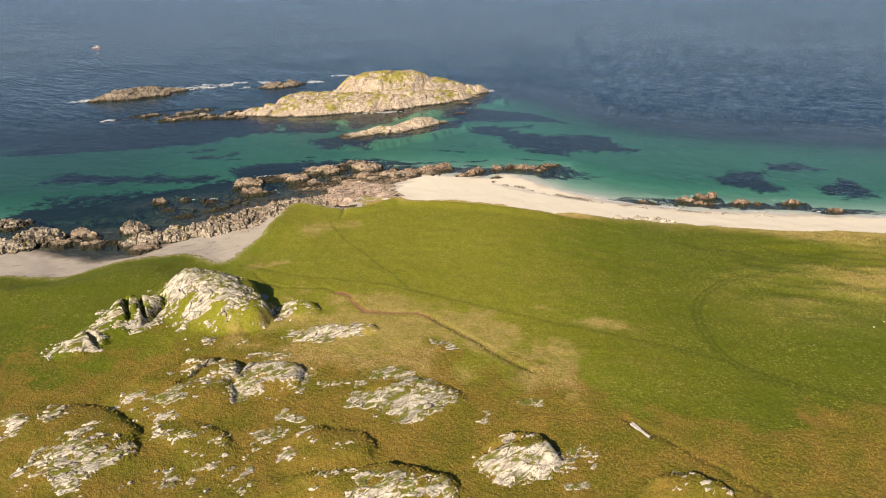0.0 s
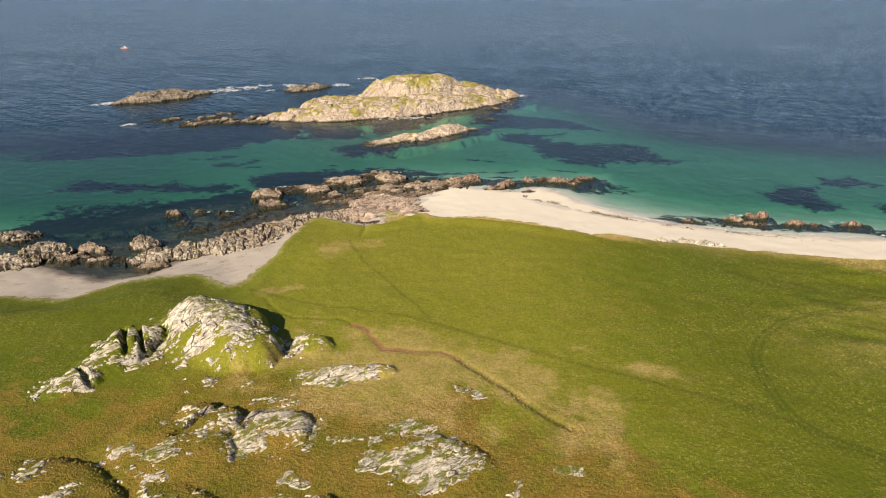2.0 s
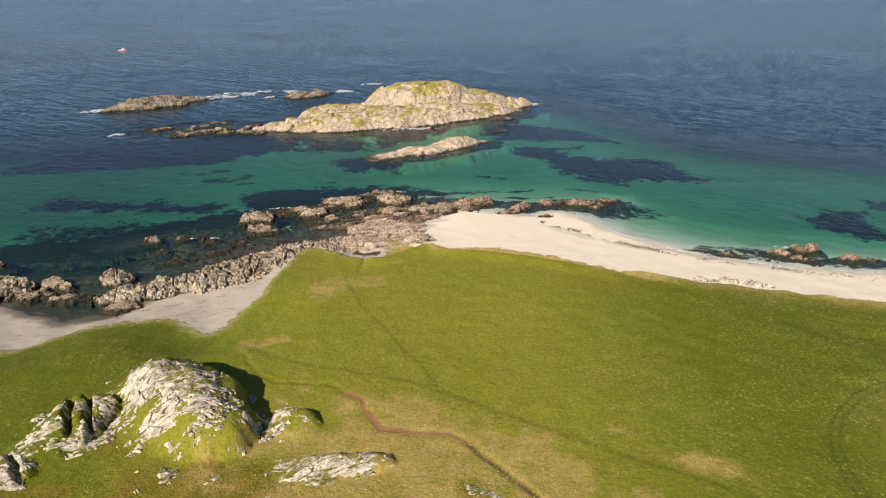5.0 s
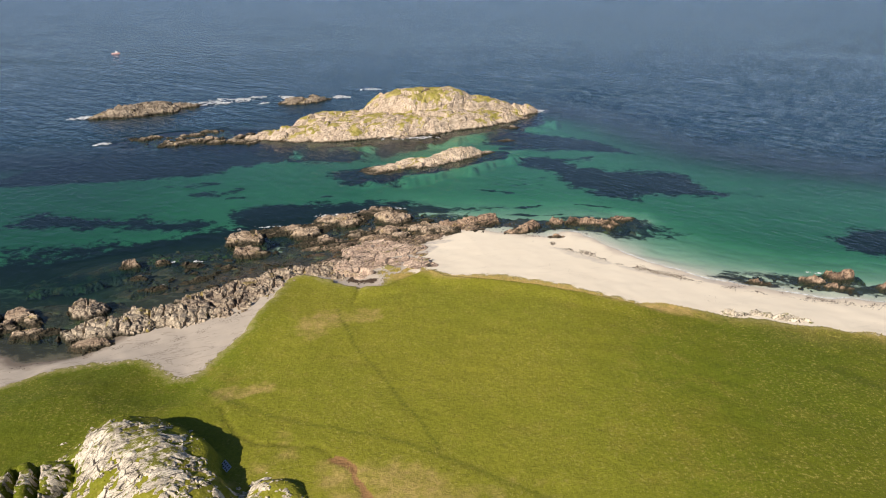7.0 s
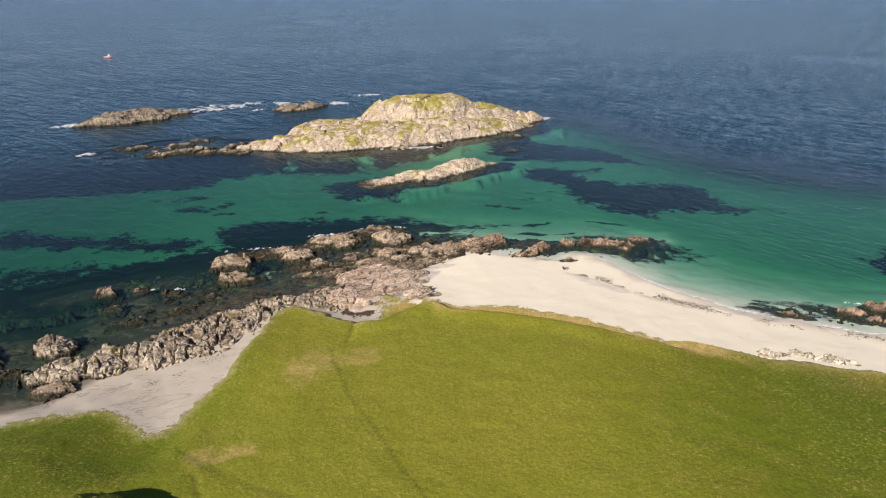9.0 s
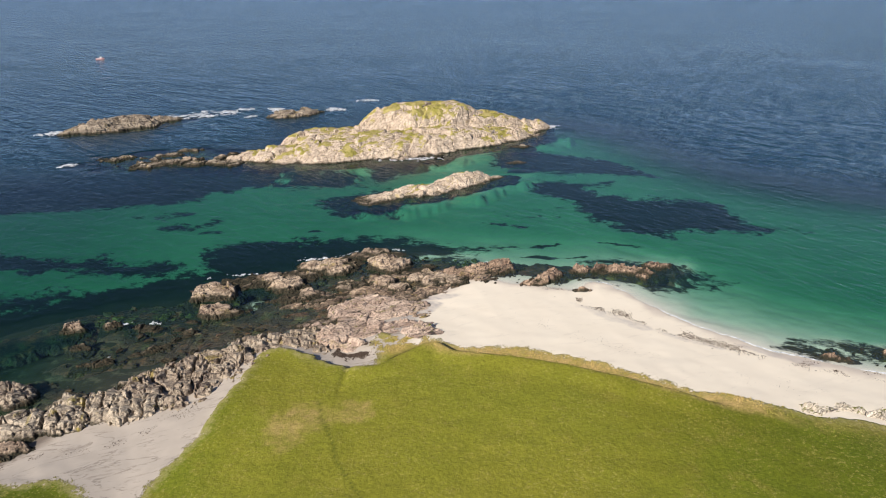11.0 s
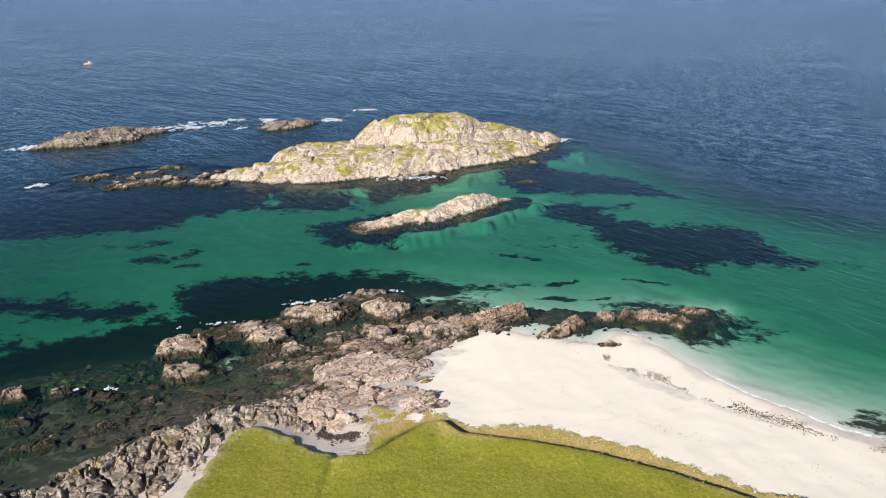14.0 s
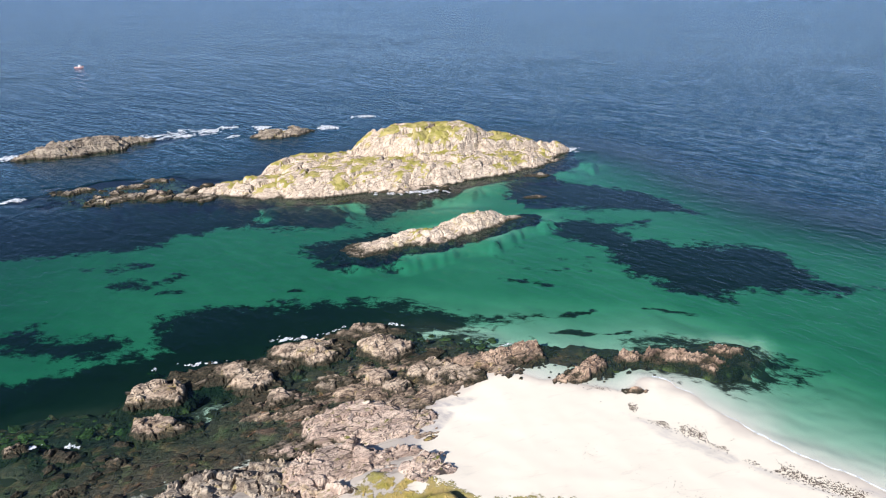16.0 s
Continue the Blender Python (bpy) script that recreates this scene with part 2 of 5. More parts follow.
def lay(x, y):
    """The ground: its height and the masks that tell what grows or lies there; ditch also holds painted scarp shade."""
    wx, wy = x + fbm(x, y, 5, 3, 3) * 0.9, y + fbm(x, y, 5, 7, 3) * 0.9
    dg, dc = above_line(wx, wy, GRASS_EDGE), above_line(wx, wy, COAST)
    dune = step(48, 80, x) * step(108, 138, y)
    field = 3.5 + 0.042 * np.clip(198 - y, 0, 190) + fbm(x, y, 45, 11, 3) * 0.35 + dune * (fbm(x * 0.8 + y * 0.6, y * 1.3, 26, 13, 4, 0.55) * 1.9 + 0.8)
    field = field - 1.6 * step(26, 0, np.hypot(x + 58, y - 160)) + fbm(x, y, 3.0, 12, 3) * 0.10
    gully, gt = along(x, y, DUNE_GULLY)
    side = above_line(x + fbm(x, y, 3, 25, 3) * 0.5, y + fbm(x, y, 3, 26, 3) * 0.5, DUNE_GULLY)
    scarp = step(0.25, -0.35, side) * step(10, 7, gully) * step(-33, -30, x) * step(36, 26, x)
    field = field + 0.15 * step(5, 0, dg) * step(-50, -46, x) * step(-22, -26, x)
    field = field + 0.7 * step(7, 1, np.abs(side)) * (1 - scarp) * step(10, 7, gully) * step(-33, -30, x) * step(36, 26, x)
    field = field - 1.7 * scarp - 0.8 * np.exp(-(gully / 0.65) ** 2) * step(36, 26, x)
    tongue = step(1.25, 0.7, blob(x, y, -24.5, 205.5, 6.5, 4, 25)[0])
    field = field - 0.5 * tongue * scarp
    low = step(16, 0, dg) * step(-50, -57, x) * step(196, 186, y)
    field = field + (2.35 - field) * 0.92 * low
    low = step(16, 1, dg) * step(48, 62, x)
    field = field + (2.9 - field) * 0.85 * low
    ditch = along(x + fbm(x, y, 4, 21, 2) * 0.4, y, DITCH)[0]
    ditch = np.minimum(ditch, along(x + fbm(x, y, 4, 21, 2) * 0.4, y, DITCH_END)[0] + 0.1)
    ditch = np.minimum(ditch, along(x + fbm(x, y, 4, 27, 2) * 0.8, y + fbm(x, y, 4, 28, 2) * 0.8, BURN)[0] + 0.28)
    bare = along(x + fbm(x, y, 4, 22, 2) * 0.7, y, BARE)[0]
    path = along(x + fbm(x, y, 6, 23, 2) * 0.5, y, PATH_LINE)[0]
    track = along(x, y + fbm(x, y, 6, 24, 2) * 0.4, TRACK_LINE)[0]
    tyre = np.abs(along(x, y, TYRE_LINE)[0] - 0.62)
    field = field - 0.45 * np.exp(-(ditch / 0.45) ** 2) - 0.2 * np.exp(-(bare / 0.9) ** 2) - 0.12 * np.exp(-(tyre / 0.25) ** 2)
    field = field + knoll(x, y)
    t = np.clip(dc / np.maximum(dc - dg, 0.01), 0, 1)
    sand = 0.05 + 2.5 * t ** 1.15 + fbm(x, y, 6, 41, 3) * 0.07 * t
    away = np.clip(-dc, 0, None)
    deep = step(-14, 85, -above_line(x, y, DEEP_EDGE))
    rough = step(-10, -40, x)
    bed = -np.minimum(away * (0.13 - 0.03 * rough + 0.015 * step(22, 50, x)), 4.6 + 0.3 * rough + 0.3 * step(30, 90, x)) - 9.0 * deep - 0.9 * step(-80, -150, x) * step(0, 20, away) - fbm(x, y, 9, 43, 3) * 0.25 * np.clip(away / 6, 0, 1)
    bed = bed + 2.0 * step(1.3, 0.2, blob(x, y, -24, 338, 18, 8, 15)[0]) * (bed < -3)
    for cx, cy, rx, ry, turn, top in SHELVES:
        shelf = step(1.2, 0.75, blob(wx, wy, cx, cy, rx, ry, turn)[0] + fbm(x, y, 8, 45, 4) * 0.3)
        bed = bed + (np.maximum(bed, np.minimum(top, -0.2)) - bed) * shelf
    z = np.where(dc > 0, np.where(dg > 0, np.maximum(field * step(-0.7, 0.6, dg) + sand * (1 - step(-0.7, 0.6, dg)), sand), sand), bed)
    weed = np.full(np.shape(x), 3.0)
    kx, ky = x + fbm(x, y, 16, 51, 4) * 5, y + fbm(x, y, 12, 55, 4) * 3.2
    for b in WEED_BEDS + WEED_BEDS_EAST:
        weed = np.minimum(weed, blob(kx, ky, *b)[0])
    kx, ky = x + fbm(x, y, 9, 51, 6, 0.7) * 3.4, y + fbm(x, y, 6, 55, 6, 0.7) * 2.2
    thick = np.full(np.shape(x), 9.0)
    for ring in KELP:
        out = beyond(kx, ky, ring)
        thick = np.minimum(thick, out)
        weed = np.minimum(weed, 1 + out / 8.5)
    weed = np.minimum(weed, 1.12 + np.abs(beyond(kx, ky, BED_THIN)) / 9)
    weed = step(1.5, 0.5, weed + fbm(x, y, 7, 57, 5, 0.6) * 0.3) * (away > 0.5) + 0.7 * step(-0.5, -8.0, thick + 5 * np.clip(fbm(x, y, 8, 67, 5, 0.65), 0, 1))
    straw = np.zeros(np.shape(x))
    for b in ((5, 112, 15, 8, -42), (-14, 119, 20, 11, -15), (-25, 108, 12, 6, 0),  (-37, 178, 7, 5, 30), (-44, 151, 4, 2.5, 20), (30, 119, 6, 3, -30), (18, 126, 4, 2, -20)):
        straw = np.maximum(straw, step(1.3, 0.5, blob(x, y, *b)[0] + fbm(x, y, 7, 59, 5, 0.6) * 1.1))
    wet = np.zeros(np.shape(x))
    for b in ((22, 221, 9, 1.7, -37), (36, 212.3, 6, 0.9, -25), (-20.5, 224, 2.6, 7, -25), (-17, 230.5, 5, 1.8, 12), (52, 208, 8, 1.0, -28)):
        wet = np.maximum(wet, (1.0 if b[0] < -8 else 0.6) * step(1.15, 0.8, blob(x, y, *b)[0] + fbm(x, y, 4, 58, 4) * 0.5))
    heath_line = 105 - 0.33 * np.clip(x - 2, 0, 80) - 3 * step(-50, -80, x)
    heath = step(14, -14, y - heath_line + fbm(x, y, 22, 61, 4, 0.6) * 16)
    # ditch: real ditches, plus dark paint for shade along scarp and cove edge
    return dict(z=z, grass=dg - tongue * scarp * np.clip(-0.6 + 7.0 * fbm(x, y, 3.0, 66, 4, 0.6), 0, 6), coast=dc, weed=weed, heath=heath, ditch=np.maximum(np.exp(-(ditch / 0.36) ** 2), np.maximum(np.exp(-(np.clip(np.abs(side + 0.5), 0, 9) / 0.6) ** 2) * (gully < 2) * (x < 31) * (x > -30), np.exp(-((dg - 0.1) / 0.45) ** 2) * (x > -47) * (x < -24))),
        bare=np.exp(-(bare / (0.25 + 1.1 * vnoise(x / 3.5, y / 3.5, 71) * step(-10, -16, x) + 0.2)) ** 2), path=np.maximum(np.exp(-(path / 0.24) ** 2), 0.75 * np.exp(-(track / 0.5) ** 2)),
        tyre=np.exp(-(tyre / 0.28) ** 2), dune=np.maximum(0.85 * dune * step(-0.6, 0.3, fbm(x * 0.8 + y * 0.6, y * 1.3, 26, 13, 3)), np.maximum(np.maximum(0.72 * straw, 0.8 * tongue * scarp), np.exp(-((dg - 2.4) / 2.6) ** 4) * step(-24, -18, x) * (1 - 0.75 * step(36, 46, x)))),
        wet=wet)


def ground_z_grid(X, Y):
    return lay(X, Y)["z"]


def ground_z(x, y):
    return lay(np.atleast_1d(np.asarray(x, float)), np.atleast_1d(np.asarray(y, float)))["z"]


# ---- meshes from arrays ----
def sheet(name, X, Y, Z, material, masks=None, keep=None, smooth=True):
    """A grid of points as one mesh object; keep: which points must be in a face for it to stay."""
    ny, nx = X.shape
    idx = np.arange(ny * nx).reshape(ny, nx)
    quads = np.stack([idx[:-1, :-1], idx[:-1, 1:], idx[1:, 1:], idx[1:, :-1]], -1).reshape(-1, 4)
    co = np.stack([X, Y, Z], -1).reshape(-1, 3)
    vals = {k: v.reshape(-1) for k, v in (masks or {}).items()}
    if keep is not None:
        quads = quads[keep.reshape(-1)[quads].any(1)]
        used, inv = np.unique(quads, return_inverse=True)
        quads, co = inv.reshape(-1, 4), co[used]
        vals = {k: v[used] for k, v in vals.items()}
    return raw(name, co, quads, material, vals, smooth)


def raw(name, co, polys, material, masks=None, smooth=True):
    me = bpy.data.meshes.new(name)
    n, k = polys.shape
    co = np.asarray(co, np.float32)
    me.vertices.add(len(co))
    me.vertices.foreach_set("co", co.ravel())
    me.loops.add(n * k)
    me.loops.foreach_set("vertex_index", polys.astype(np.int32).ravel())
    me.polygons.add(n)
    me.polygons.foreach_set("loop_start", np.arange(0, n * k, k, dtype=np.int32))
    me.polygons.foreach_set("use_smooth", np.full(n, smooth))
    for key, v in (masks or {}).items():
        me.attributes.new(key, "FLOAT", "POINT").data.foreach_set("value", v.astype(np.float32))
    me.update()
    me.validate()
    me.materials.append(material)
    return new(name, me)


# ---- materials ----
class Nodes:
    """Short hand for a node material."""

    def __init__(self, name):
        self.mat = bpy.data.materials.new(name)
        self.mat.use_nodes = True
        self.tree = self.mat.node_tree
        self.bsdf = self.tree.nodes["Principled BSDF"]
        self.out = self.tree.nodes["Material Output"]
        self.pos = self.node("ShaderNodeNewGeometry").outputs["Position"]

    def node(self, kind):
        return self.tree.nodes.new(kind)

    def put(self, socket, value):
        if isinstance(value, bpy.types.NodeSocket):
            self.tree.links.new(value, socket)
        elif isinstance(value, tuple) and len(value) == 3 and socket.type == "RGBA":
            socket.default_value = (*value, 1)
        else:
            socket.default_value = value

    def mask(self, key):
        n = self.node("ShaderNodeAttribute")
        n.attribute_name = key
        return n.outputs["Fac"]

    def math(self, op, a, b=0.0, clamp=False):
        n = self.node("ShaderNodeMath")
        n.operation, n.use_clamp = op, clamp
        self.put(n.inputs[0], a)
        self.put(n.inputs[1], b)
        return n.outputs[0]

    def noise(self, scale, detail=5.0, rough=0.55, stretch=(1, 1, 1), turn=0.0, warp=0.0):
        m = self.node("ShaderNodeMapping")
        self.put(m.inputs["Vector"], self.pos)
        m.vector_type = "TEXTURE"
        m.inputs["Scale"].default_value, m.inputs["Rotation"].default_value = tuple(1 / k for k in stretch), (0, 0, radians(turn))
        n = self.node("ShaderNodeTexNoise")
        self.put(n.inputs["Vector"], m.outputs[0])
        self.put(n.inputs["Scale"], scale)
        self.put(n.inputs["Detail"], detail)
        self.put(n.inputs["Roughness"], rough)
        self.put(n.inputs["Distortion"], warp)
        return n.outputs["Fac"]

    def cracks(self, scale, stretch=(1, 1, 1), turn=0.0, feature="DISTANCE_TO_EDGE"):
        m = self.node("ShaderNodeMapping")
        self.put(m.inputs["Vector"], self.pos)
        m.vector_type = "TEXTURE"
        m.inputs["Scale"].default_value, m.inputs["Rotation"].default_value = tuple(1 / k for k in stretch), (0, 0, radians(turn))
        n = self.node("ShaderNodeTexVoronoi")
        n.feature = feature
        self.put(n.inputs["Vector"], m.outputs[0])
        self.put(n.inputs["Scale"], scale)
        return n.outputs["Distance"]

    def ramp(self, fac, lo, hi):
        n = self.node("ShaderNodeMapRange")
        n.interpolation_type = "SMOOTHSTEP"
        self.put(n.inputs["Value"], fac)
        n.inputs["From Min"].default_value, n.inputs["From Max"].default_value = lo, hi
        return n.outputs["Result"]

    def mix(self, fac, a, b):
        n = self.node("ShaderNodeMix")
        n.data_type = "RGBA"
        self.put(n.inputs["Factor"], fac)
        self.put(n.inputs["A"], a)
        self.put(n.inputs["B"], b)
        return n.outputs["Result"]

    def up(self):
        n = self.node("ShaderNodeSeparateXYZ")
        self.put(n.inputs[0], self.node("ShaderNodeNewGeometry").outputs["Normal"])
        return n.outputs["Z"]

    def height(self):
        n = self.node("ShaderNodeSeparateXYZ")
        self.put(n.inputs[0], self.pos)
        return n.outputs["Z"]

    def bump(self, value, distance, strength=1.0, normal=None):
        n = self.node("ShaderNodeBump")
        self.put(n.inputs["Height"], value)
        n.inputs["Distance"].default_value, n.inputs["Strength"].default_value = distance, strength
        if normal:
            self.put(n.inputs["Normal"], normal)
        return n.outputs["Normal"]

    def done(self, color, rough, normal=None, spec=0.3):
        self.put(self.bsdf.inputs["Base Color"], color)
        self.put(self.bsdf.inputs["Roughness"], rough)
        self.put(self.bsdf.inputs["Specular IOR Level"], spec)
        if normal:
            self.put(self.bsdf.inputs["Normal"], normal)
        return self.mat


def grass_colour(n, heath, dune):
    big, mid, fine = n.noise(0.03, 4), n.noise(0.2, 6, 0.65), n.noise(1.7, 5, 0.75)
    green = n.mix(n.ramp(big, 0.35, 0.65), (0.142, 0.174, 0.010), (0.195, 0.192, 0.016))
    green = n.mix(n.math("MULTIPLY", n.ramp(mid, 0.48, 0.72), 0.7), green, (0.225, 0.19, 0.03))
    green = n.mix(n.math("MULTIPLY", n.ramp(n.noise(0.09, 5), 0.55, 0.75), 0.5), green, (0.085, 0.125, 0.006))
    xyz = n.node("ShaderNodeSeparateXYZ")
    n.put(xyz.inputs[0], n.pos)
    lush = n.math("MULTIPLY", n.ramp(n.math("ADD", xyz.outputs["X"], n.math("MULTIPLY", big, 40)), 32, 78), 0.62)
    lush = n.math("MAXIMUM", lush, n.math("MULTIPLY", n.ramp(n.math("SUBTRACT", n.math("MULTIPLY", big, 24), xyz.outputs["X"]), 58, 84), 0.6))
    lush = n.math("MULTIPLY", lush, n.math("SUBTRACT", 1.0, dune, True))
    # a brighter, yellower green across the middle of the field
    dry = n.math("MULTIPLY", n.ramp(xyz.outputs["X"], -58, -38), n.ramp(n.math("ADD", xyz.outputs["X"], n.math("MULTIPLY", big, 30)), 55, 15))
    green = n.mix(n.math("MULTIPLY", dry, 0.6), green, (0.265, 0.255, 0.028))
    green = n.mix(lush, green, (0.07, 0.105, 0.005))
    speck = n.math("MULTIPLY", n.ramp(n.noise(2.0, 5, 0.75), 0.53, 0.64), n.ramp(n.noise(0.1, 6, 0.7), 0.36, 0.56))
    green = n.mix(n.math("MULTIPLY", speck, 0.75), green, (0.36, 0.32, 0.08))
    brown = n.mix(n.ramp(mid, 0.35, 0.65), (0.168, 0.15, 0.018), (0.262, 0.174, 0.034))
    col = n.mix(heath, green, brown)
    col = n.mix(n.math("MULTIPLY", dune, n.math("ADD", 0.45, n.math("MULTIPLY", n.ramp(n.noise(0.4, 8, 0.78), 0.4, 0.58), 0.55))), col, (0.47, 0.335, 0.125))
    return n.mix(n.math("MULTIPLY", n.ramp(fine, 0.42, 0.66), 0.54), col, n.mix(0.55, col, (0.03, 0.035, 0.004)))


def ground_material():
    n = Nodes("machair_ground")
    col = grass_colour(n, n.ramp(n.math("ADD", n.mask("heath"), n.math("MULTIPLY", n.math("SUBTRACT", n.noise(0.18, 5), 0.5), 1.6)), 0.35, 0.65), n.mask("dune"))
    col = n.mix(n.math("MULTIPLY", n.mask("path"), 0.55), col, (0.05, 0.065, 0.008))
    col = n.mix(n.math("MULTIPLY", n.mask("tyre"), 0.62), col, (0.05, 0.075, 0.008))
    # dark soil in ditches; along scarp and cove edge it is painted shade
    col = n.mix(n.math("MULTIPLY", n.mask("ditch"), 0.8), col, (0.035, 0.027, 0.014))
    soil = n.mix(n.noise(1.2, 4), (0.23, 0.12, 0.05), (0.38, 0.225, 0.095))
    col = n.mix(n.ramp(n.math("ADD", n.mask("bare"), n.math("MULTIPLY", n.noise(0.8, 4), 0.5)), 0.55, 0.95), col, soil)
    # pale shell sand, greyer in the cove, darker where wet
    sand = n.mix(n.noise(0.12, 4), (0.81, 0.72, 0.57), (0.84, 0.765, 0.62))
    xyz = n.node("ShaderNodeSeparateXYZ")
    n.put(xyz.inputs[0], n.pos)
    cove = n.ramp(xyz.outputs["X"], -19, -25)
    sand = n.mix(cove, sand, n.mix(n.noise(0.5, 5), (0.43, 0.375, 0.31), (0.53, 0.47, 0.395)))
    coast = n.mask("coast")
    wet = n.ramp(n.math("ADD", coast, n.math("MULTIPLY", n.math("SUBTRACT", n.noise(0.12, 3), 0.5), 8)), 3.5, -0.5)
    sand = n.mix(n.math("MULTIPLY", wet, n.math("ADD", 0.5, n.math("MULTIPLY", cove, 0.35))), sand, n.mix(cove, (0.36, 0.30, 0.27), (0.13, 0.105, 0.085)))
    sand = n.mix(n.math("MULTIPLY", n.mask("wet"), n.math("ADD", 0.35, n.math("MULTIPLY", n.ramp(n.noise(0.5, 6, 0.7, (0.6, 1.4, 1), -35), 0.4, 0.65), 0.5))), sand, (0.38, 0.35, 0.34))
    sand = n.mix(n.math("MULTIPLY", n.ramp(n.noise(0.35, 7, 0.72, (0.5, 1.9, 1), 22, 0.4), 0.55, 0.68), n.math("ADD", 0.12, n.math("MULTIPLY", cove, 0.5))), sand, (0.24, 0.2, 0.17))
    drift = n.ramp(n.math("ABSOLUTE", n.math("SUBTRACT", n.noise(0.1, 5, 0.6, (0.45, 1.6, 1), 20, 1.2), 0.5)), 0.014, 0.002)
    drift = n.math("MULTIPLY", drift, n.ramp(n.noise(0.25, 4), 0.42, 0.58))
    sand = n.mix(n.math("MULTIPLY", drift, n.math("MULTIPLY", cove, 0.5)), sand, (0.16, 0.13, 0.105))
    lie = n.math("ADD", n.mask("grass"), n.math("MULTIPLY", n.math("ADD", n.math("SUBTRACT", n.noise(0.7, 6, 0.65), 0.5), n.math("SUBTRACT", n.noise(2.4, 6, 0.75), 0.5)), 5.0))
    col = n.mix(n.math("MULTIPLY", n.ramp(lie, 2.6, 0.0), 0.55), col, (0.40, 0.34, 0.16))
    col = n.mix(n.ramp(lie, -0.15, 0.2), sand, col)
    under = n.ramp(coast, 0.0, -1.0)
    weed = n.mix(n.noise(0.5, 4), (0.03, 0.034, 0.026), (0.055, 0.05, 0.03))
    bed = n.mix(n.ramp(n.math("ADD", n.math("MULTIPLY", n.mask("weed"), 0.88), n.math("MULTIPLY", n.math("MULTIPLY", n.math("SUBTRACT", n.noise(0.3, 8, 0.74, (0.9, 1.4, 1), -12, 0.3), 0.5), 3.4), n.ramp(n.mask("weed"), 0.0, 0.25))), 0.28, 0.85), n.mix(n.ramp(xyz.outputs["X"], -60, -75), (0.7, 0.66, 0.56), n.mix(n.ramp(n.height(), -4.2, -3.0), (0.7, 0.66, 0.56), (0.13, 0.115, 0.08))), weed)
    col = n.mix(under, col, bed)
    tuft = n.math("ADD", n.noise(1.3, 4, 0.6), n.math("MULTIPLY", n.noise(5, 3), 0.4))
    dry = n.ramp(lie, -0.15, 0.2)
    nor = n.bump(n.math("MULTIPLY", tuft, n.math("MULTIPLY", dry, n.math("ADD", 0.7, n.mask("heath")))), 0.3, 0.8)
    return n.done(col, 0.9, nor, 0.15)


def rock_material(name, moss=0.0, tone=(0.50, 0.42, 0.33), dark=(0.2, 0.165, 0.13), tide=0.0, lichen=0.15, crack=0.85, relief=0.25):
    n = Nodes(name)
    streak = n.noise(0.5, 6, 0.65, (0.35, 1.3, 1), 32, 0.6)
    fine = n.noise(2.5, 6, 0.7)
    col = n.mix(n.ramp(streak, 0.36, 0.62), dark, tone)
    col = n.mix(n.math("MULTIPLY", n.ramp(fine, 0.5, 0.75), 0.5), col, tuple(min(0.8, c * 1.35) for c in tone))
    col = n.mix(n.math("MULTIPLY", n.ramp(n.noise(0.3, 5, 0.6, warp=0.8), 0.58, 0.7), lichen * 3), col, (0.34, 0.27, 0.05))
    seam = n.noise(0.9, 6, 0.6, (0.3, 1.6, 0.6), 32, 0.7)
    gap = n.ramp(n.math("ABSOLUTE", n.math("SUBTRACT", seam, 0.5)), 0.022, 0.004)
    col = n.mix(n.math("MULTIPLY", gap, 0.8), col, (0.05, 0.042, 0.035))
    warped = n.math("MULTIPLY", n.math("SUBTRACT", n.noise(1.6, 4), 0.5), 0.12)
    joint = n.ramp(n.math("ADD", n.cracks(0.42, (0.55, 1.5, 0.8), 32), warped), 0.05, 0.012)
    hair = n.ramp(n.math("ADD", n.cracks(1.1, (0.5, 1.4, 0.8), 22), warped), 0.05, 0.0)
    broken = n.ramp(n.noise(0.25, 4), 0.38, 0.58)
    col = n.mix(n.math("MULTIPLY", n.math("MAXIMUM", joint, n.math("MULTIPLY", hair, 0.7)), n.math("MULTIPLY", broken, crack)), col, (0.045, 0.036, 0.032))
    if moss:
        fac = n.math("ADD", n.math("MULTIPLY", n.up(), 0.45), n.noise(0.6, 8, 0.74, (0.55, 1.25, 1), 32))
        col = n.mix(n.ramp(fac, 1.12 - moss, 1.2 - moss), col, n.mix(n.noise(0.9, 4), (0.10, 0.125, 0.012), (0.2, 0.18, 0.03)))
    vary = n.node("ShaderNodeObjectInfo").outputs["Random"]
    if tide:
        col = n.mix(n.math("MULTIPLY", n.ramp(vary, 0.2, 1.0), 0.6), col, n.mix(0.55, col, (0.16, 0.105, 0.075)))
    if tide:
        level = n.math("ADD", n.height(), n.math("MULTIPLY", n.math("SUBTRACT", n.noise(0.4, 5, 0.6), 0.5), 2.2))
        low = n.mix(n.ramp(n.noise(2.2, 8, 0.82), 0.45, 0.68), (0.02, 0.021, 0.013), (0.1, 0.07, 0.04))
        col = n.mix(n.ramp(level, tide + 0.35, tide - 0.45), col, low)
        col = n.mix(n.ramp(n.height(), -0.1, -1.0), col, n.mix(n.ramp(n.noise(0.35, 5, 0.6), 0.5, 0.7), (0.018, 0.018, 0.01), (0.10, 0.105, 0.03)))
    nor = n.bump(n.math("ADD", n.math("MULTIPLY", streak, 0.6), fine), relief, 0.9)
    return n.done(col, 0.85, nor, 0.25)


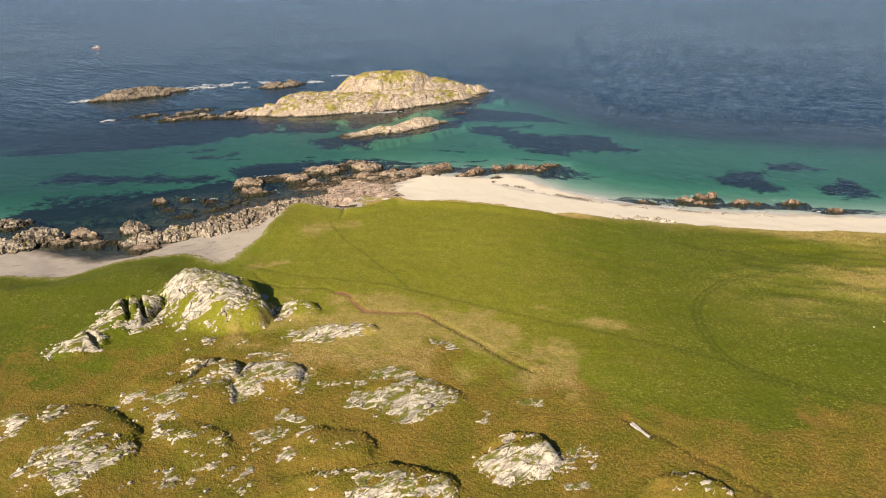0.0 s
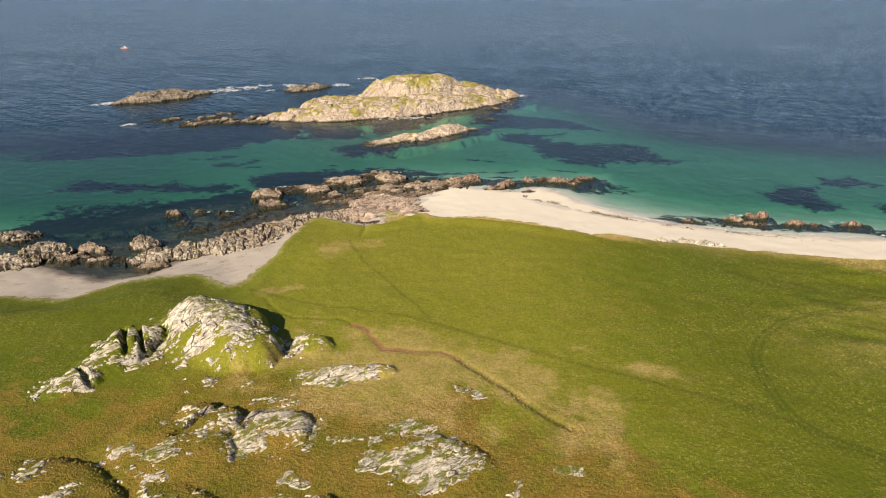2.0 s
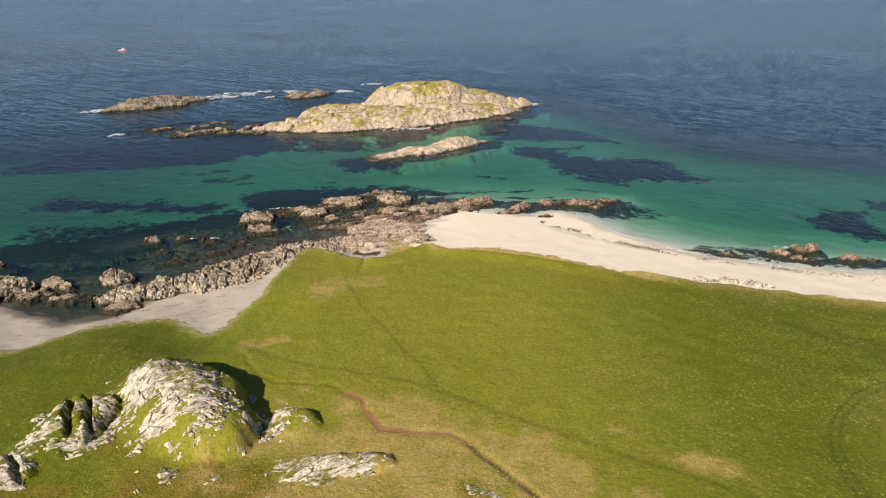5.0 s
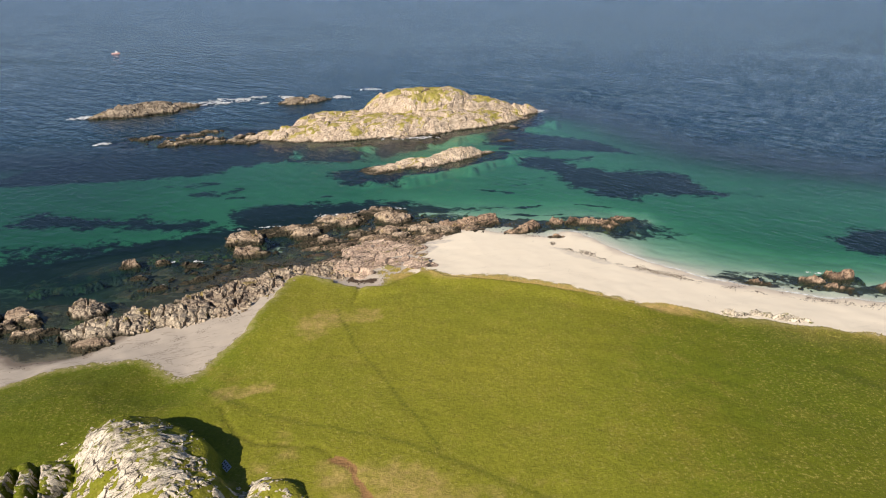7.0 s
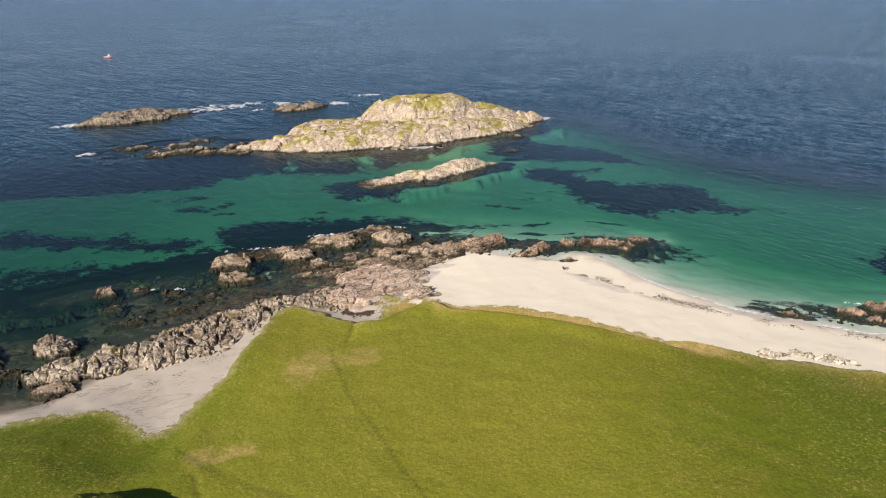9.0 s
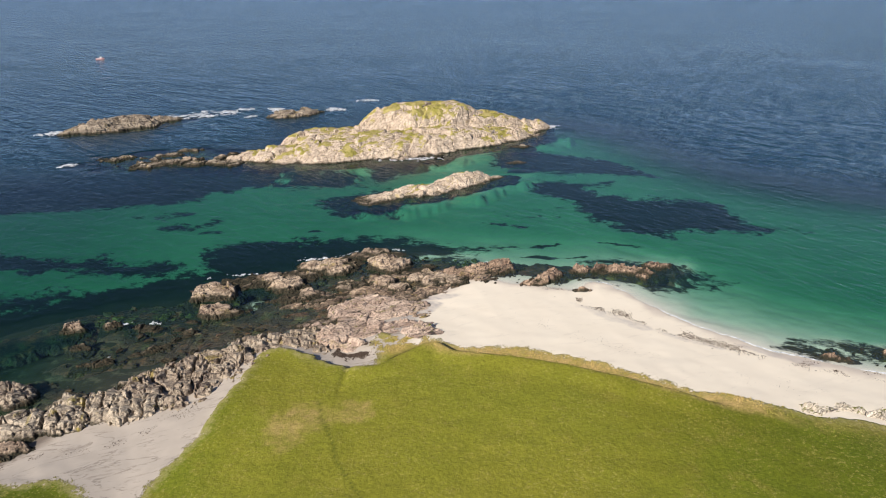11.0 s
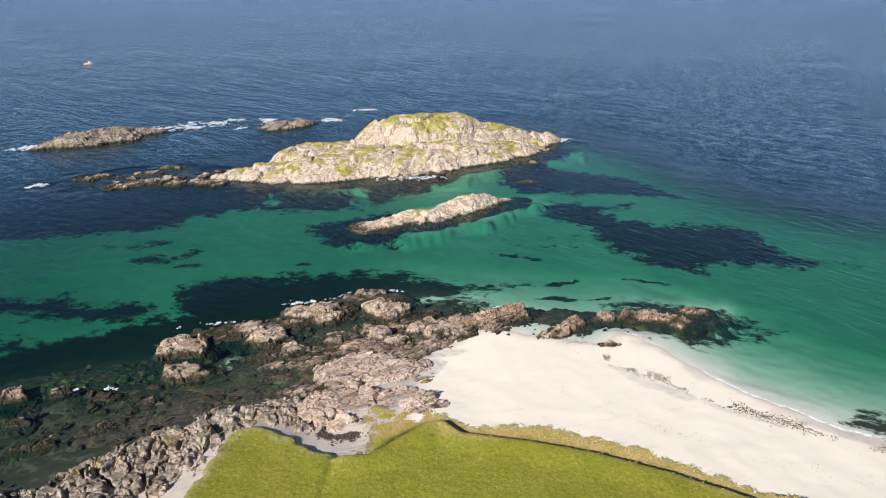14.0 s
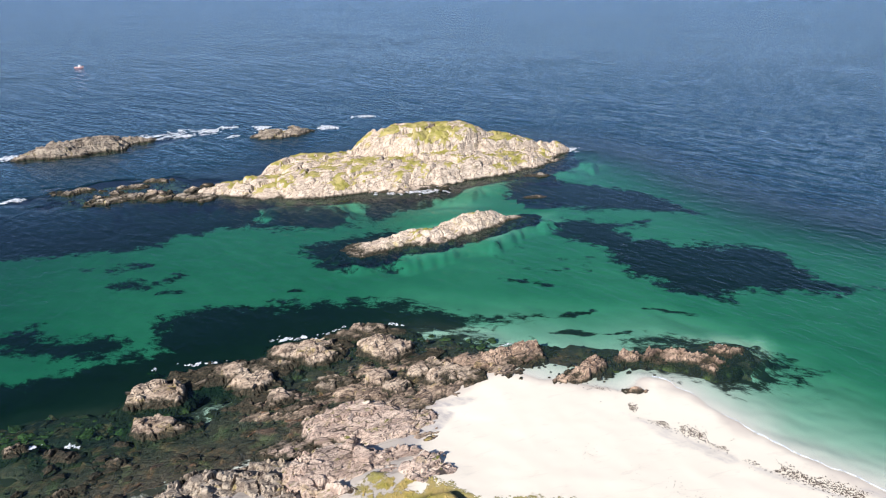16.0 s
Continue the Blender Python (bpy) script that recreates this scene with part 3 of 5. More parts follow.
def weedy_material():
    """Low rock under wrack: nearly black weed, rust and olive patches, pale flecks of barnacle."""
    n = Nodes("weedy_rock")
    col = n.mix(n.ramp(n.noise(1.4, 7, 0.75, warp=0.5), 0.38, 0.62), (0.014, 0.015, 0.01), (0.055, 0.042, 0.028))
    col = n.mix(n.math("MULTIPLY", n.ramp(n.noise(0.35, 6, 0.68), 0.50, 0.62), 0.85), col, n.mix(n.noise(2.2, 4), (0.11, 0.045, 0.02), (0.25, 0.12, 0.05)))
    col = n.mix(n.math("MULTIPLY", n.ramp(n.noise(0.22, 6, 0.7, warp=0.4), 0.52, 0.64), 0.8), col, n.mix(n.noise(1.6, 4), (0.045, 0.055, 0.018), (0.13, 0.14, 0.05)))
    col = n.mix(n.math("MULTIPLY", n.ramp(n.noise(1.1, 8, 0.8, (0.5, 1.2, 1), 32), 0.62, 0.72), 0.6), col, (0.32, 0.25, 0.19))
    vary = n.node("ShaderNodeObjectInfo").outputs["Random"]
    col = n.mix(n.math("MULTIPLY", n.ramp(vary, 0.6, 1.0), 0.3), col, (0.2, 0.13, 0.08))
    return n.done(col, 0.6, n.bump(n.noise(1.8, 8, 0.75), 0.35, 1.0), 0.4)


def water_material():
    n = Nodes("sea_water")
    d = n.mask("depth")
    fade = [n.math("POWER", 2.718, n.math("MULTIPLY", d, -k)) for k in (0.40, 0.172, 0.235)]
    tint = n.node("ShaderNodeCombineColor")
    for socket, v in zip(tint.inputs, fade):
        n.put(socket, v)
    clear = n.node("ShaderNodeBsdfTransparent")
    n.put(clear.inputs["Color"], tint.outputs[0])
    body = n.node("ShaderNodeBsdfDiffuse")
    body.inputs["Color"].default_value = (0.008, 0.032, 0.047, 1)
    murk = n.node("ShaderNodeMixShader")
    n.put(murk.inputs[0], n.ramp(d, 3.5, 12.5))
    n.put(murk.inputs[1], clear.outputs[0])
    n.put(murk.inputs[2], body.outputs[0])
    ripple = n.math("ADD", n.noise(0.7, 5, 0.62, (0.6, 1.4, 1), -30, 0.6), n.math("MULTIPLY", n.noise(2.6, 3, 0.6, (0.8, 1.3, 1), -10, 0.8), 0.2))
    open_sea = n.math("ADD", n.math("MULTIPLY", n.ramp(d, 3.0, 12.0), 0.8), 0.24)
    chop = n.bump(n.math("MULTIPLY", ripple, open_sea), 0.13, 0.9)
    chop = n.bump(n.math("MULTIPLY", n.noise(0.34, 4, 0.6, (0.6, 1.5, 1), -46, 0.4), open_sea), 0.8, 1.0, chop)
    nor = n.bump(n.math("MULTIPLY", n.noise(0.09, 3, 0.55, (0.4, 1.5, 1), -40, 0.3), n.ramp(d, 8.5, 13.5)), 1.5, 1.0, chop)
    gloss = n.node("ShaderNodeBsdfGlossy")
    gloss.inputs["Roughness"].default_value = 0.2
    gloss.inputs["Color"].default_value = (0.92, 0.95, 1.0, 1)
    n.put(gloss.inputs["Normal"], nor)
    edge = n.node("ShaderNodeLayerWeight")
    edge.inputs["Blend"].default_value = 0.5
    n.put(edge.inputs["Normal"], nor)
    fres = n.math("ADD", n.math("MULTIPLY", n.math("POWER", edge.outputs["Facing"], 5.0), 0.98), 0.02)
    top = n.node("ShaderNodeMixShader")
    gust = n.math("ADD", n.math("MULTIPLY", n.noise(0.012, 3, 0.5, (0.6, 1.5, 1), -12, 0.4), 0.35), n.math("MULTIPLY", n.noise(0.3, 6, 0.72, (0.6, 1.6, 1), -60, 0.4), 0.8))
    n.put(top.inputs[0], n.math("MULTIPLY", fres, n.math("ADD", n.math("MULTIPLY", n.math("SUBTRACT", gust, 0.57), n.math("MULTIPLY", open_sea, 0.8)), 0.86), True))
    n.put(top.inputs[1], murk.outputs[0])
    n.put(top.inputs[2], gloss.outputs[0])
    n.put(n.out.inputs["Surface"], top.outputs[0])
    return n.mat


def turf_material():
    n = Nodes("island_turf")
    col = n.mix(n.ramp(n.noise(0.4, 5), 0.35, 0.65), (0.25, 0.225, 0.05), (0.40, 0.335, 0.13))
    return n.done(n.mix(n.math("MULTIPLY", n.ramp(n.noise(2.5, 4), 0.5, 0.8), 0.4), col, (0.07, 0.08, 0.01)), 0.9, n.bump(n.noise(2.0, 4), 0.3, 0.6), 0.15)


M_TURF = turf_material()
M_GROUND = ground_material()
M_WATER = water_material()
M_CRAG = rock_material("outcrop_rock", 0.22, (0.69, 0.615, 0.495), (0.40, 0.35, 0.275), 0.0, 0.12, 1.0, 0.16)
M_ISLE = rock_material("island_rock", 0.0, (0.74, 0.61, 0.47), (0.52, 0.42, 0.31), 0.5, 0.2, 0.6, 0.15)
M_SHORE = rock_material("shore_rock", 0.0, (0.56, 0.445, 0.325), (0.27, 0.2, 0.14), 1.0, 0.2, 1.0)
M_CLIFF = rock_material("cliff_rock", 0.0, (0.53, 0.45, 0.34), (0.22, 0.18, 0.135), 0.8, 0.3, 1.0)
M_BANK = rock_material("bank_rock", 0.14, (0.64, 0.50, 0.39), (0.38, 0.28, 0.22), 0.55, 0.12, 1.0)
M_SKERRY = rock_material("skerry_rock", 0.0, (0.42, 0.36, 0.27), (0.17, 0.145, 0.11), 0.7, 0.2, 1.0)
M_WEEDY = weedy_material()
no = Nodes("olive_weed")
M_OLIVE = no.done(no.mix(no.ramp(no.noise(0.9, 6, 0.7), 0.38, 0.62), (0.03, 0.035, 0.012), (0.12, 0.12, 0.04)), 0.8, no.bump(no.noise(2.0, 5), 0.2, 0.8), 0.2)
M_REEF = rock_material("reef_rock", 0.0, (0.46, 0.335, 0.235), (0.17, 0.11, 0.075), 0.55, 0.15, 1.0)
M_LEDGE = rock_material("ledge_rock", 0.0, (0.42, 0.32, 0.225), (0.15, 0.105, 0.075), 0.2, 0.2, 1.0)


# ---- ground and sea ----
def axis(lo, hi, fine_step, *outer):
    """Even steps from lo to hi, then wider and wider ones out to both outer ends."""
    mid = np.arange(lo, hi + 0.01, fine_step)
    def run(start, end):
        out, s, p = [], fine_step, start
        sign = 1 if end > start else -1
        while sign * (end - p) > 0:
            s *= 1.22
            p += sign * s
            out.append(p)
        return out
    return np.array(run(lo, outer[0])[::-1] + list(mid) + run(hi, outer[1]))


gx, gy = axis(-132, 132, 0.5, -4000, 4000), np.concatenate([axis(66, 262, 0.5, -2500, 262), np.arange(262, 420, 1.2), axis(420, 430, 2, 420, 4600)])
gy = np.unique(gy[(gy < 4600)])
X, Y = np.meshgrid(gx, gy)
land = lay(X, Y)
ground = sheet("ground", X, Y, land["z"], M_GROUND, {k: np.clip(land[k], -30, 30) for k in ("grass", "coast", "weed", "heath", "ditch", "bare", "path", "tyre", "dune", "wet")})
tagged(ground, "grassy green machair with pale sand beach running under the sea", "ground", kind="structure")

def swell(X, Y):
    """Low wind waves in several trains, steeper at the crests."""
    z = np.zeros(X.shape)
    for heading, length, high, seed in ((222, 6.5, 0.05, 1), (240, 4.8, 0.045, 2), (205, 9.0, 0.05, 3), (252, 5.6, 0.03, 4), (190, 5.2, 0.03, 5)):
        c, s = math.cos(radians(heading)), math.sin(radians(heading))
        p = (X * s + Y * c) * 2 * math.pi / length + fbm(X, Y, length * 3, 80 + seed, 3) * 3.5
        z += high * (np.sin(p) + 0.25 * np.sin(2 * p)) * (0.35 + 1.3 * vnoise(X / 18, Y / 18, 90 + seed))
    return z


wx, wy = axis(-300, 300, 1.5, -4800, 4800), np.concatenate([axis(160, 420, 1.3, 120, 420), axis(420, 720, 1.9, 420, 4900)])
X, Y = np.meshgrid(wx, np.unique(wy))
sea = lay(X, Y)
calm = (0.05 + 0.95 * step(3.0, 12, -sea["z"])) * step(640, 260, np.hypot(X, Y - 130))
water = sheet("water", X, Y, swell(X, Y) * calm, M_WATER, {"depth": np.clip(-sea["z"], 0, 40)}, sea["z"] < 0.6)
tagged(water, "clear turquoise to deep blue rippled sea water", "sea", kind="structure")


# ---- rock ----
STRATA = 32.0


def block_mesh(k):
    """An angular block of jointed rock, one metre or so, longest along x."""
    bm, r = bmesh.new(), random.Random(900 + k)
    for _ in range(16):
        p = Vector((r.uniform(-1, 1), r.uniform(-1, 1), r.uniform(-1, 1)))
        top = max(abs(p.x), abs(p.y), abs(p.z))
        p = p / top * r.uniform(0.82, 1.0)
        bm.verts.new((p.x * 1.0, p.y * 0.62, p.z * 0.5))
    bmesh.ops.convex_hull(bm, input=bm.verts[:])
    bmesh.ops.delete(bm, geom=[v for v in bm.verts if not v.link_faces], context="VERTS")
    bmesh.ops.bevel(bm, geom=bm.edges[:], offset=0.04, segments=1, affect="EDGES", clamp_overlap=True)
    me = bpy.data.meshes.new("block")
    bm.to_mesh(me)
    bm.free()
    return me


BLOCKS = {}


def blocks_of(material):
    if material.name not in BLOCKS:
        BLOCKS[material.name] = [block_mesh(k) for k in range(14)]
        for me in BLOCKS[material.name]:
            me.materials.append(material)
    return BLOCKS[material.name]


def pile(ob, mound, X, Y, Z, res, material, seed, upright=False, most=1.5):
    """Loosened blocks that lie on and round a body of rock, dipping with its beds."""
    cx, cy, rx, ry, turn, h, _ = mound
    r, kinds = random.Random(seed), blocks_of(material)
    c, s = math.cos(radians(turn)), math.sin(radians(turn))
    for _ in range(int(min(26, max(5, rx * ry * (0.2 if upright else 0.32))))):
        a, q = r.uniform(0, 6.283), math.sqrt(r.random()) * 1.05
        x, y = cx + rx * q * math.cos(a) * c - ry * q * math.sin(a) * s, cy + rx * q * math.cos(a) * s + ry * q * math.sin(a) * c
        z = Z[min(max(int((y - Y[0, 0]) / res), 0), Z.shape[0] - 1), min(max(int((x - X[0, 0]) / res), 0), Z.shape[1] - 1)]
        size = min(r.uniform(0.25, 0.75) * ry * (0.15 if upright else 0.36), most * r.uniform(0.5, 1.0) if most < 1.5 else most)
        if z < -0.9:
            continue
        piece = new("block", r.choice(kinds))
        if upright:
            piece.matrix_world = pose(x, y, z - size * 0.2, r.gauss(-8, 12), r.gauss(0, 10), STRATA + 90 + r.gauss(0, 22)) @ Matrix.Diagonal((size * r.uniform(0.9, 1.3), size * r.uniform(0.8, 1.2), size * r.uniform(1.0, 1.9), 1))
            piece.parent = ob
            continue
        piece.matrix_world = pose(x, y, z - size * 0.12, -16 + r.gauss(0, 9), r.gauss(0, 8), STRATA + r.gauss(0, 16)) @ Matrix.Diagonal((size * r.uniform(1.0, 1.7), size, size * r.uniform(0.7, 1.2), 1))
        piece.parent = ob


def crag(name, mounds, material, label, category="rock", res=0.4, seed=1, block=3.0, amp=0.5, base=None, floor=-1.2, group="", warp=0.22, slab=False, turf=0.0, strike=STRATA):
    """A body of rock out of mounds (centre, half sizes, turn, height, steepness) with joints, blocks and ledges along the strata."""
    pad = 1.4
    x0 = min(m[0] - max(m[2], m[3]) * pad for m in mounds)
    x1 = max(m[0] + max(m[2], m[3]) * pad for m in mounds)
    y0 = min(m[1] - max(m[2], m[3]) * pad for m in mounds)
    y1 = max(m[1] + max(m[2], m[3]) * pad for m in mounds)
    X, Y = np.meshgrid(np.arange(x0, x1 + res, res), np.arange(y0, y1 + res, res))
    size = np.mean([min(m[2], m[3]) for m in mounds])
    wx = X + fbm(X, Y, size * 1.3, seed, 6, 0.62) * size * warp * 1.3
    wy = Y + fbm(X, Y, size * 1.3, seed + 50, 6, 0.62) * size * warp * 1.3
    shape = np.full(X.shape, -9.0)
    for cx, cy, rx, ry, turn, h, p in mounds:
        r = blob(wx, wy, cx, cy, rx, ry, turn)[0]
        dip = 1 + 0.3 * np.clip((-(wx - cx) * 0.53 + (wy - cy) * 0.85) / min(rx, ry), -1, 1)
        rise = h * np.clip((1 - r) / 0.4, 0, 1) ** 0.7 * dip if slab else h * (1 - np.clip(r, 0, 1) ** p)
        sunk = 1.0 if h < 0.3 else 0.0
        rise = np.where(sunk, (h + 1) * (1 - np.clip(r, 0, 1) ** p) - 1, rise)
        shape = np.maximum(shape, np.where(r < 1, rise, -sunk - (r - 1) * min(rx, ry) * 0.8))
    c, s = math.cos(radians(strike)), math.sin(radians(strike))
    u, v = X * c + Y * s, -X * s + Y * c
    u, v = u + fbm(X, Y, 4, seed + 11, 3) * 0.8, v + fbm(X, Y, 4, seed + 13, 3) * 0.8
    gap, idn, ox, oy = cells(u / (block * 2.6), v / (block * 1.2), seed)
    gap2, id2, _, _ = cells(u / (block * 0.9), v / (block * 0.35), seed + 20)
    bed = v / (block * 0.9) + fbm(X, Y, 9, seed + 15, 3) * 0.8
    saw = bed - np.floor(bed)
    saw = saw - 1.0 * step(0.82, 1.0, saw)
    live = np.clip(shape * 0.7 + 0.5, 0, 1)
    lift = (amp + 0.3 * np.clip(shape, 0, 2.5)) * (idn - 0.55) * (0.55 if strike != STRATA else 1.3)
    detail = lift + amp * (0.6 * (saw - 0.4) * (0.4 + idn) + oy * (idn - 0.5)) - amp * 1.3 * np.exp(-gap / 0.035) \
        + amp * 0.42 * (id2 - 0.5) - amp * 0.3 * np.exp(-gap2 / 0.05) + amp * 0.6 * fbm(X, Y, 3.0, seed + 30, 5, 0.6)
    if strike != STRATA:
        wide = cells(u / (block * 3.4) + fbm(X, Y, 3, seed + 33, 4, 0.6) * 0.2, v / (block * 1.5) + fbm(X, Y, 3, seed + 34, 4, 0.6) * 0.2, seed + 40)
        detail = detail - 2.4 * np.exp(-(wide[0] / 0.07) ** 2) * step(0.3, 0.5, vnoise(X / 4, Y / 4, seed + 41)) + 0.5 * (wide[1] - 0.5) + 0.5 * wide[2] * (wide[1] - 0.3)
        detail = detail - 0.35 * np.abs(fbm(u * 0.6, v, 1.1, seed + 42, 3, 0.6))
    Z = shape + detail * live
    if slab:
        tier, plane = (0.55, 0.32 * v + 0.10 * u + 0.5 * fbm(X, Y, 5, seed + 70, 3)) if strike == STRATA else (0.85, 0.18 * v - 0.2 * u + 0.3 * fbm(X, Y, 6, seed + 70, 3))
        q = (Z - plane) / tier
        Z = 0.3 * Z + 0.7 * ((np.floor(q) + step(0.62, 1.0, q - np.floor(q))) * tier + plane + 0.15)
    if base is not None:
        g = base(X, Y)
        keep, Z = Z > -0.25, Z + g
    else:
        keep = Z > floor
    if slab:
        ob = tagged(new(name), label, category, group)
        sheet("bedrock", X, Y, Z, material, None, keep, False).parent = ob
        for k, mound in enumerate(mounds):
            pile(ob, mound, X, Y, Z, res, material, seed + k, block == 2.2)
        return ob
    if name == "weedy_ledge":
        ob = tagged(new(name), label, category, group)
        sheet("bedrock", X, Y, Z, material, None, keep, False).parent = ob
        for k, mound in enumerate(mounds):
            for turn in range(3):
                pile(ob, mound, X, Y, Z, res, material, seed + k + 40 * turn, False, 0.8)
        return ob
    if not turf:
        return tagged(sheet(name, X, Y, Z, material, None, keep, False), label, category, group)
    ob = tagged(new(name), label, category, group)
    sheet("rock_body", X, Y, Z, material, None, keep, False).parent = ob
    gy_, gx_ = np.gradient(Z, res)
    lie = 1.5 * fbm(X, Y, 6, seed + 60, 7, 0.76) + turf + 0.10 * np.clip(shape, 0, 9) - 0.75 * np.hypot(gx_, gy_) ** 0.7
    green = (lie > 0) & (shape > 1.6)
    cover = sheet("turf", X, Y, Z - 0.03 + 0.16 * np.clip(lie * 2, -0.5, 0.8), M_TURF, None, green, True)
    cover.parent = ob
    tagged(cover, "yellow-green turf cap", kind="stuff")
    return ob


def outcrop(cx, cy, rx, ry, turn, cover, label, seed, thick=0.7):
    """Rock that breaks through the turf of a knoll in ragged patches; cover: how much of it is bare."""
    res, reach = 0.25, max(rx, ry) * 1.5
    X, Y = np.meshgrid(np.arange(cx - reach, cx + reach, res), np.arange(cy - reach, cy + reach, res))
    c, s = math.cos(radians(STRATA)), math.sin(radians(STRATA))
    u, v = X * c + Y * s, -X * s + Y * c
    r = blob(X + fbm(X, Y, 6, seed, 3) * 1.5, Y + fbm(X, Y, 6, seed + 4, 3) * 1.5, cx, cy, rx, ry, turn)[0]
    patch = fbm(u / 1.5, v, 3.4, seed + 2, 7, 0.72)
    fine = fbm(X, Y, 0.8, seed + 6, 3, 0.6)
    gap, idn, ox, oy = cells(u / 1.9 + fbm(X, Y, 2, seed + 7, 3) * 0.3, v / 1.0 + fbm(X, Y, 2, seed + 8, 3) * 0.3, seed + 3)
    lie = 2.3 * patch + 0.4 * fine + 0.4 * (idn - 0.5) + 0.5 * fbm(X, Y, 7, seed + 5, 2) + cover - 0.1 - 0.9 * np.clip(r, 0.5, 3) ** 2.5 - 0.55 * np.exp(-gap / 0.07)
    crest = np.clip(lie * 3, 0, 1)
    Z = thick * (0.4 * np.clip(lie * 1.8, -0.6, 0.5) + crest * (0.2 * (idn - 0.4) + 0.22 * oy)) + 0.05 * crest * fine - 0.02
    ob = tagged(new("rock_outcrop"), label, "rock outcrop", "rock outcrops on the turf")
    Zw, bare = Z + lay(X, Y)["z"], lie > -0.02
    labels = islands_of(bare)
    names, counts = np.unique(labels[labels >= 0], return_counts=True)
    large = names[counts > 45]
    for k in large:
        sheet("slab", X, Y, Zw, M_CRAG, None, labels == k, False).parent = ob
    rest = bare & ~np.isin(labels, large)
    if rest.any():
        tagged(sheet("rubble", X, Y, Zw, M_CRAG, None, rest, False), kind="stuff").parent = ob
    return ob


def islands_of(mask):
    """Numbers the separate patches of a mask; -1 outside."""
    lab = np.where(mask, np.arange(mask.size).reshape(mask.shape), -1)
    while True:
        old = lab
        pad = np.pad(lab, 1, constant_values=-1)
        for dy in (0, 1, 2):
            for dx in (0, 1, 2):
                lab = np.maximum(lab, pad[dy:dy + mask.shape[0], dx:dx + mask.shape[1]])
        lab = np.where(mask, lab, -1)
        lab = np.where(mask, np.where(lab >= 0, lab.ravel()[np.clip(lab, 0, None)], -1), -1)
        if (lab == old).all():
            return lab


outcrop(-48, 123.8, 18, 9.4, -30, 0.44, "large pale grey rock knoll with grassy ledges and steep shaded side", 3, 1.1)
outcrop(-66, 121, 5.5, 9, -25, 0.9, "pale cracked rock slab rising beside the large knoll", 5, 1.0)
outcrop(-69.5, 111, 4, 5.5, -25, 0.6, "low pale rock with turf cap beside the knoll", 7, 0.8)
outcrop(-48, 94, 7, 5, 10, 0.6, "patchy pale rock breaking through brown turf", 9)
outcrop(-42, 98.5, 5.5, 5, 0, 0.6, "rounded grey rock outcrop with turf in its joints", 11)
outcrop(-31.5, 98, 5.5, 5.5, 0, 0.45, "broken grey ledges with dark shaded edges in turf", 13)
outcrop(-33, 107, 4.8, 1.6, 0, 0.9, "thin pale rock ledge lying in brown turf", 14)
outcrop(-38, 82, 11, 3.6, -45, 0.5, "long band of pale rock patches in brown turf", 15)
outcrop(-59, 80, 14, 11, -10, 0.02, "broad grassy rock hump with pale slabs", 17, 0.9)
outcrop(-26.5, 82, 5.5, 3.5, -45, 0.4, "small scattered pale rock ledges in the turf", 19)
outcrop(-25.5, 88.5, 2.6, 1.6, -20, 0.6, "small cluster of pale stones in turf", 20, 0.5)
outcrop(-18, 79, 6.5, 6, 0, 0.45, "triangular pale rock outcrop in brown turf", 21)
outcrop(-11, 70, 13, 4, -4, 0.0, "turf-covered rock ridge with a dark shaded lip", 23)
outcrop(-5.5, 91, 8.5, 4.2, -12, 0.65, "pale pinkish rock outcrop spread over brown turf", 25)
outcrop(-8, 98.5, 6, 2.6, -30, 0.5, "narrow pale rock steps above the larger outcrop", 26, 0.5)
outcrop(-18, 97, 4, 4, 0, 0.3, "scattered small pale rocks in brown turf", 28, 0.5)
outcrop(-22, 114.5, 8, 2.6, 8, 0.8, "low wall-like pale rock ledge in the turf", 27)
outcrop(9, 76.5, 6.5, 4, 0, 0.8, "bright pale rock outcrop with deep shaded crack", 29, 0.9)
outcrop(18, 77, 3.6, 2.8, 0, 0.5, "small pale rock outcrop with brown turf", 30, 0.6)
outcrop(15.5, 72.5, 2.2, 1.2, 0, 0.8, "flat pale stone lying in brown turf", 34, 0.4)
outcrop(31, 69.5, 5.5, 3, -5, 0.6, "grey rock outcrop beside the worn ditch", 31)
outcrop(-31, 125.5, 4.5, 3.2, -20, 0.75, "small rounded rock outcrop beside the large knoll", 33, 0.8)
outcrop(-2, 109.5, 3.2, 1.4, -30, 1.1, "few small white stones in yellow grass", 35, 0.4)
outcrop(12, 90.5, 1.8, 0.9, 0, 1.2, "small white stone in brown turf", 36, 0.35)
outcrop(-38, 72.5, 5.5, 2.4, -10, 0.4, "dark-edged low rock in brown turf", 37)

# ---- islands and reefs ----
crag("rock_island", [(-40, 371, 62, 17, 24, 6.5, 4), (-35, 388, 31, 14, 14, 14.0, 5), (-74, 374, 24, 10, 24, 6.2, 4), (-18, 391, 34, 11, 20, 10, 3), (-94, 353, 18, 7.5, 22, 3.6, 3), (12, 404, 10, 6, 25, 3.6, 3), (-42, 356, 17, 6.5, 5, 1.5, 2)],
    M_ISLE, "large pale rock island with yellow-green turf in the sea", "rock island", 0.5, 41, 4.0, 0.75, warp=0.2, turf=-0.02)
crag("rock_islet", [(-24, 313, 28, 6, 32, 2.6, 2.4), (-16, 318, 14, 5.5, 30, 3.6, 2.5), (-44, 300, 8, 4, 20, 0.4, 2)],
    M_ISLE, "small pale rock islet with a green turf top", "rock island", 0.35, 43, 2.4, 0.6, warp=0.3, turf=-0.4)
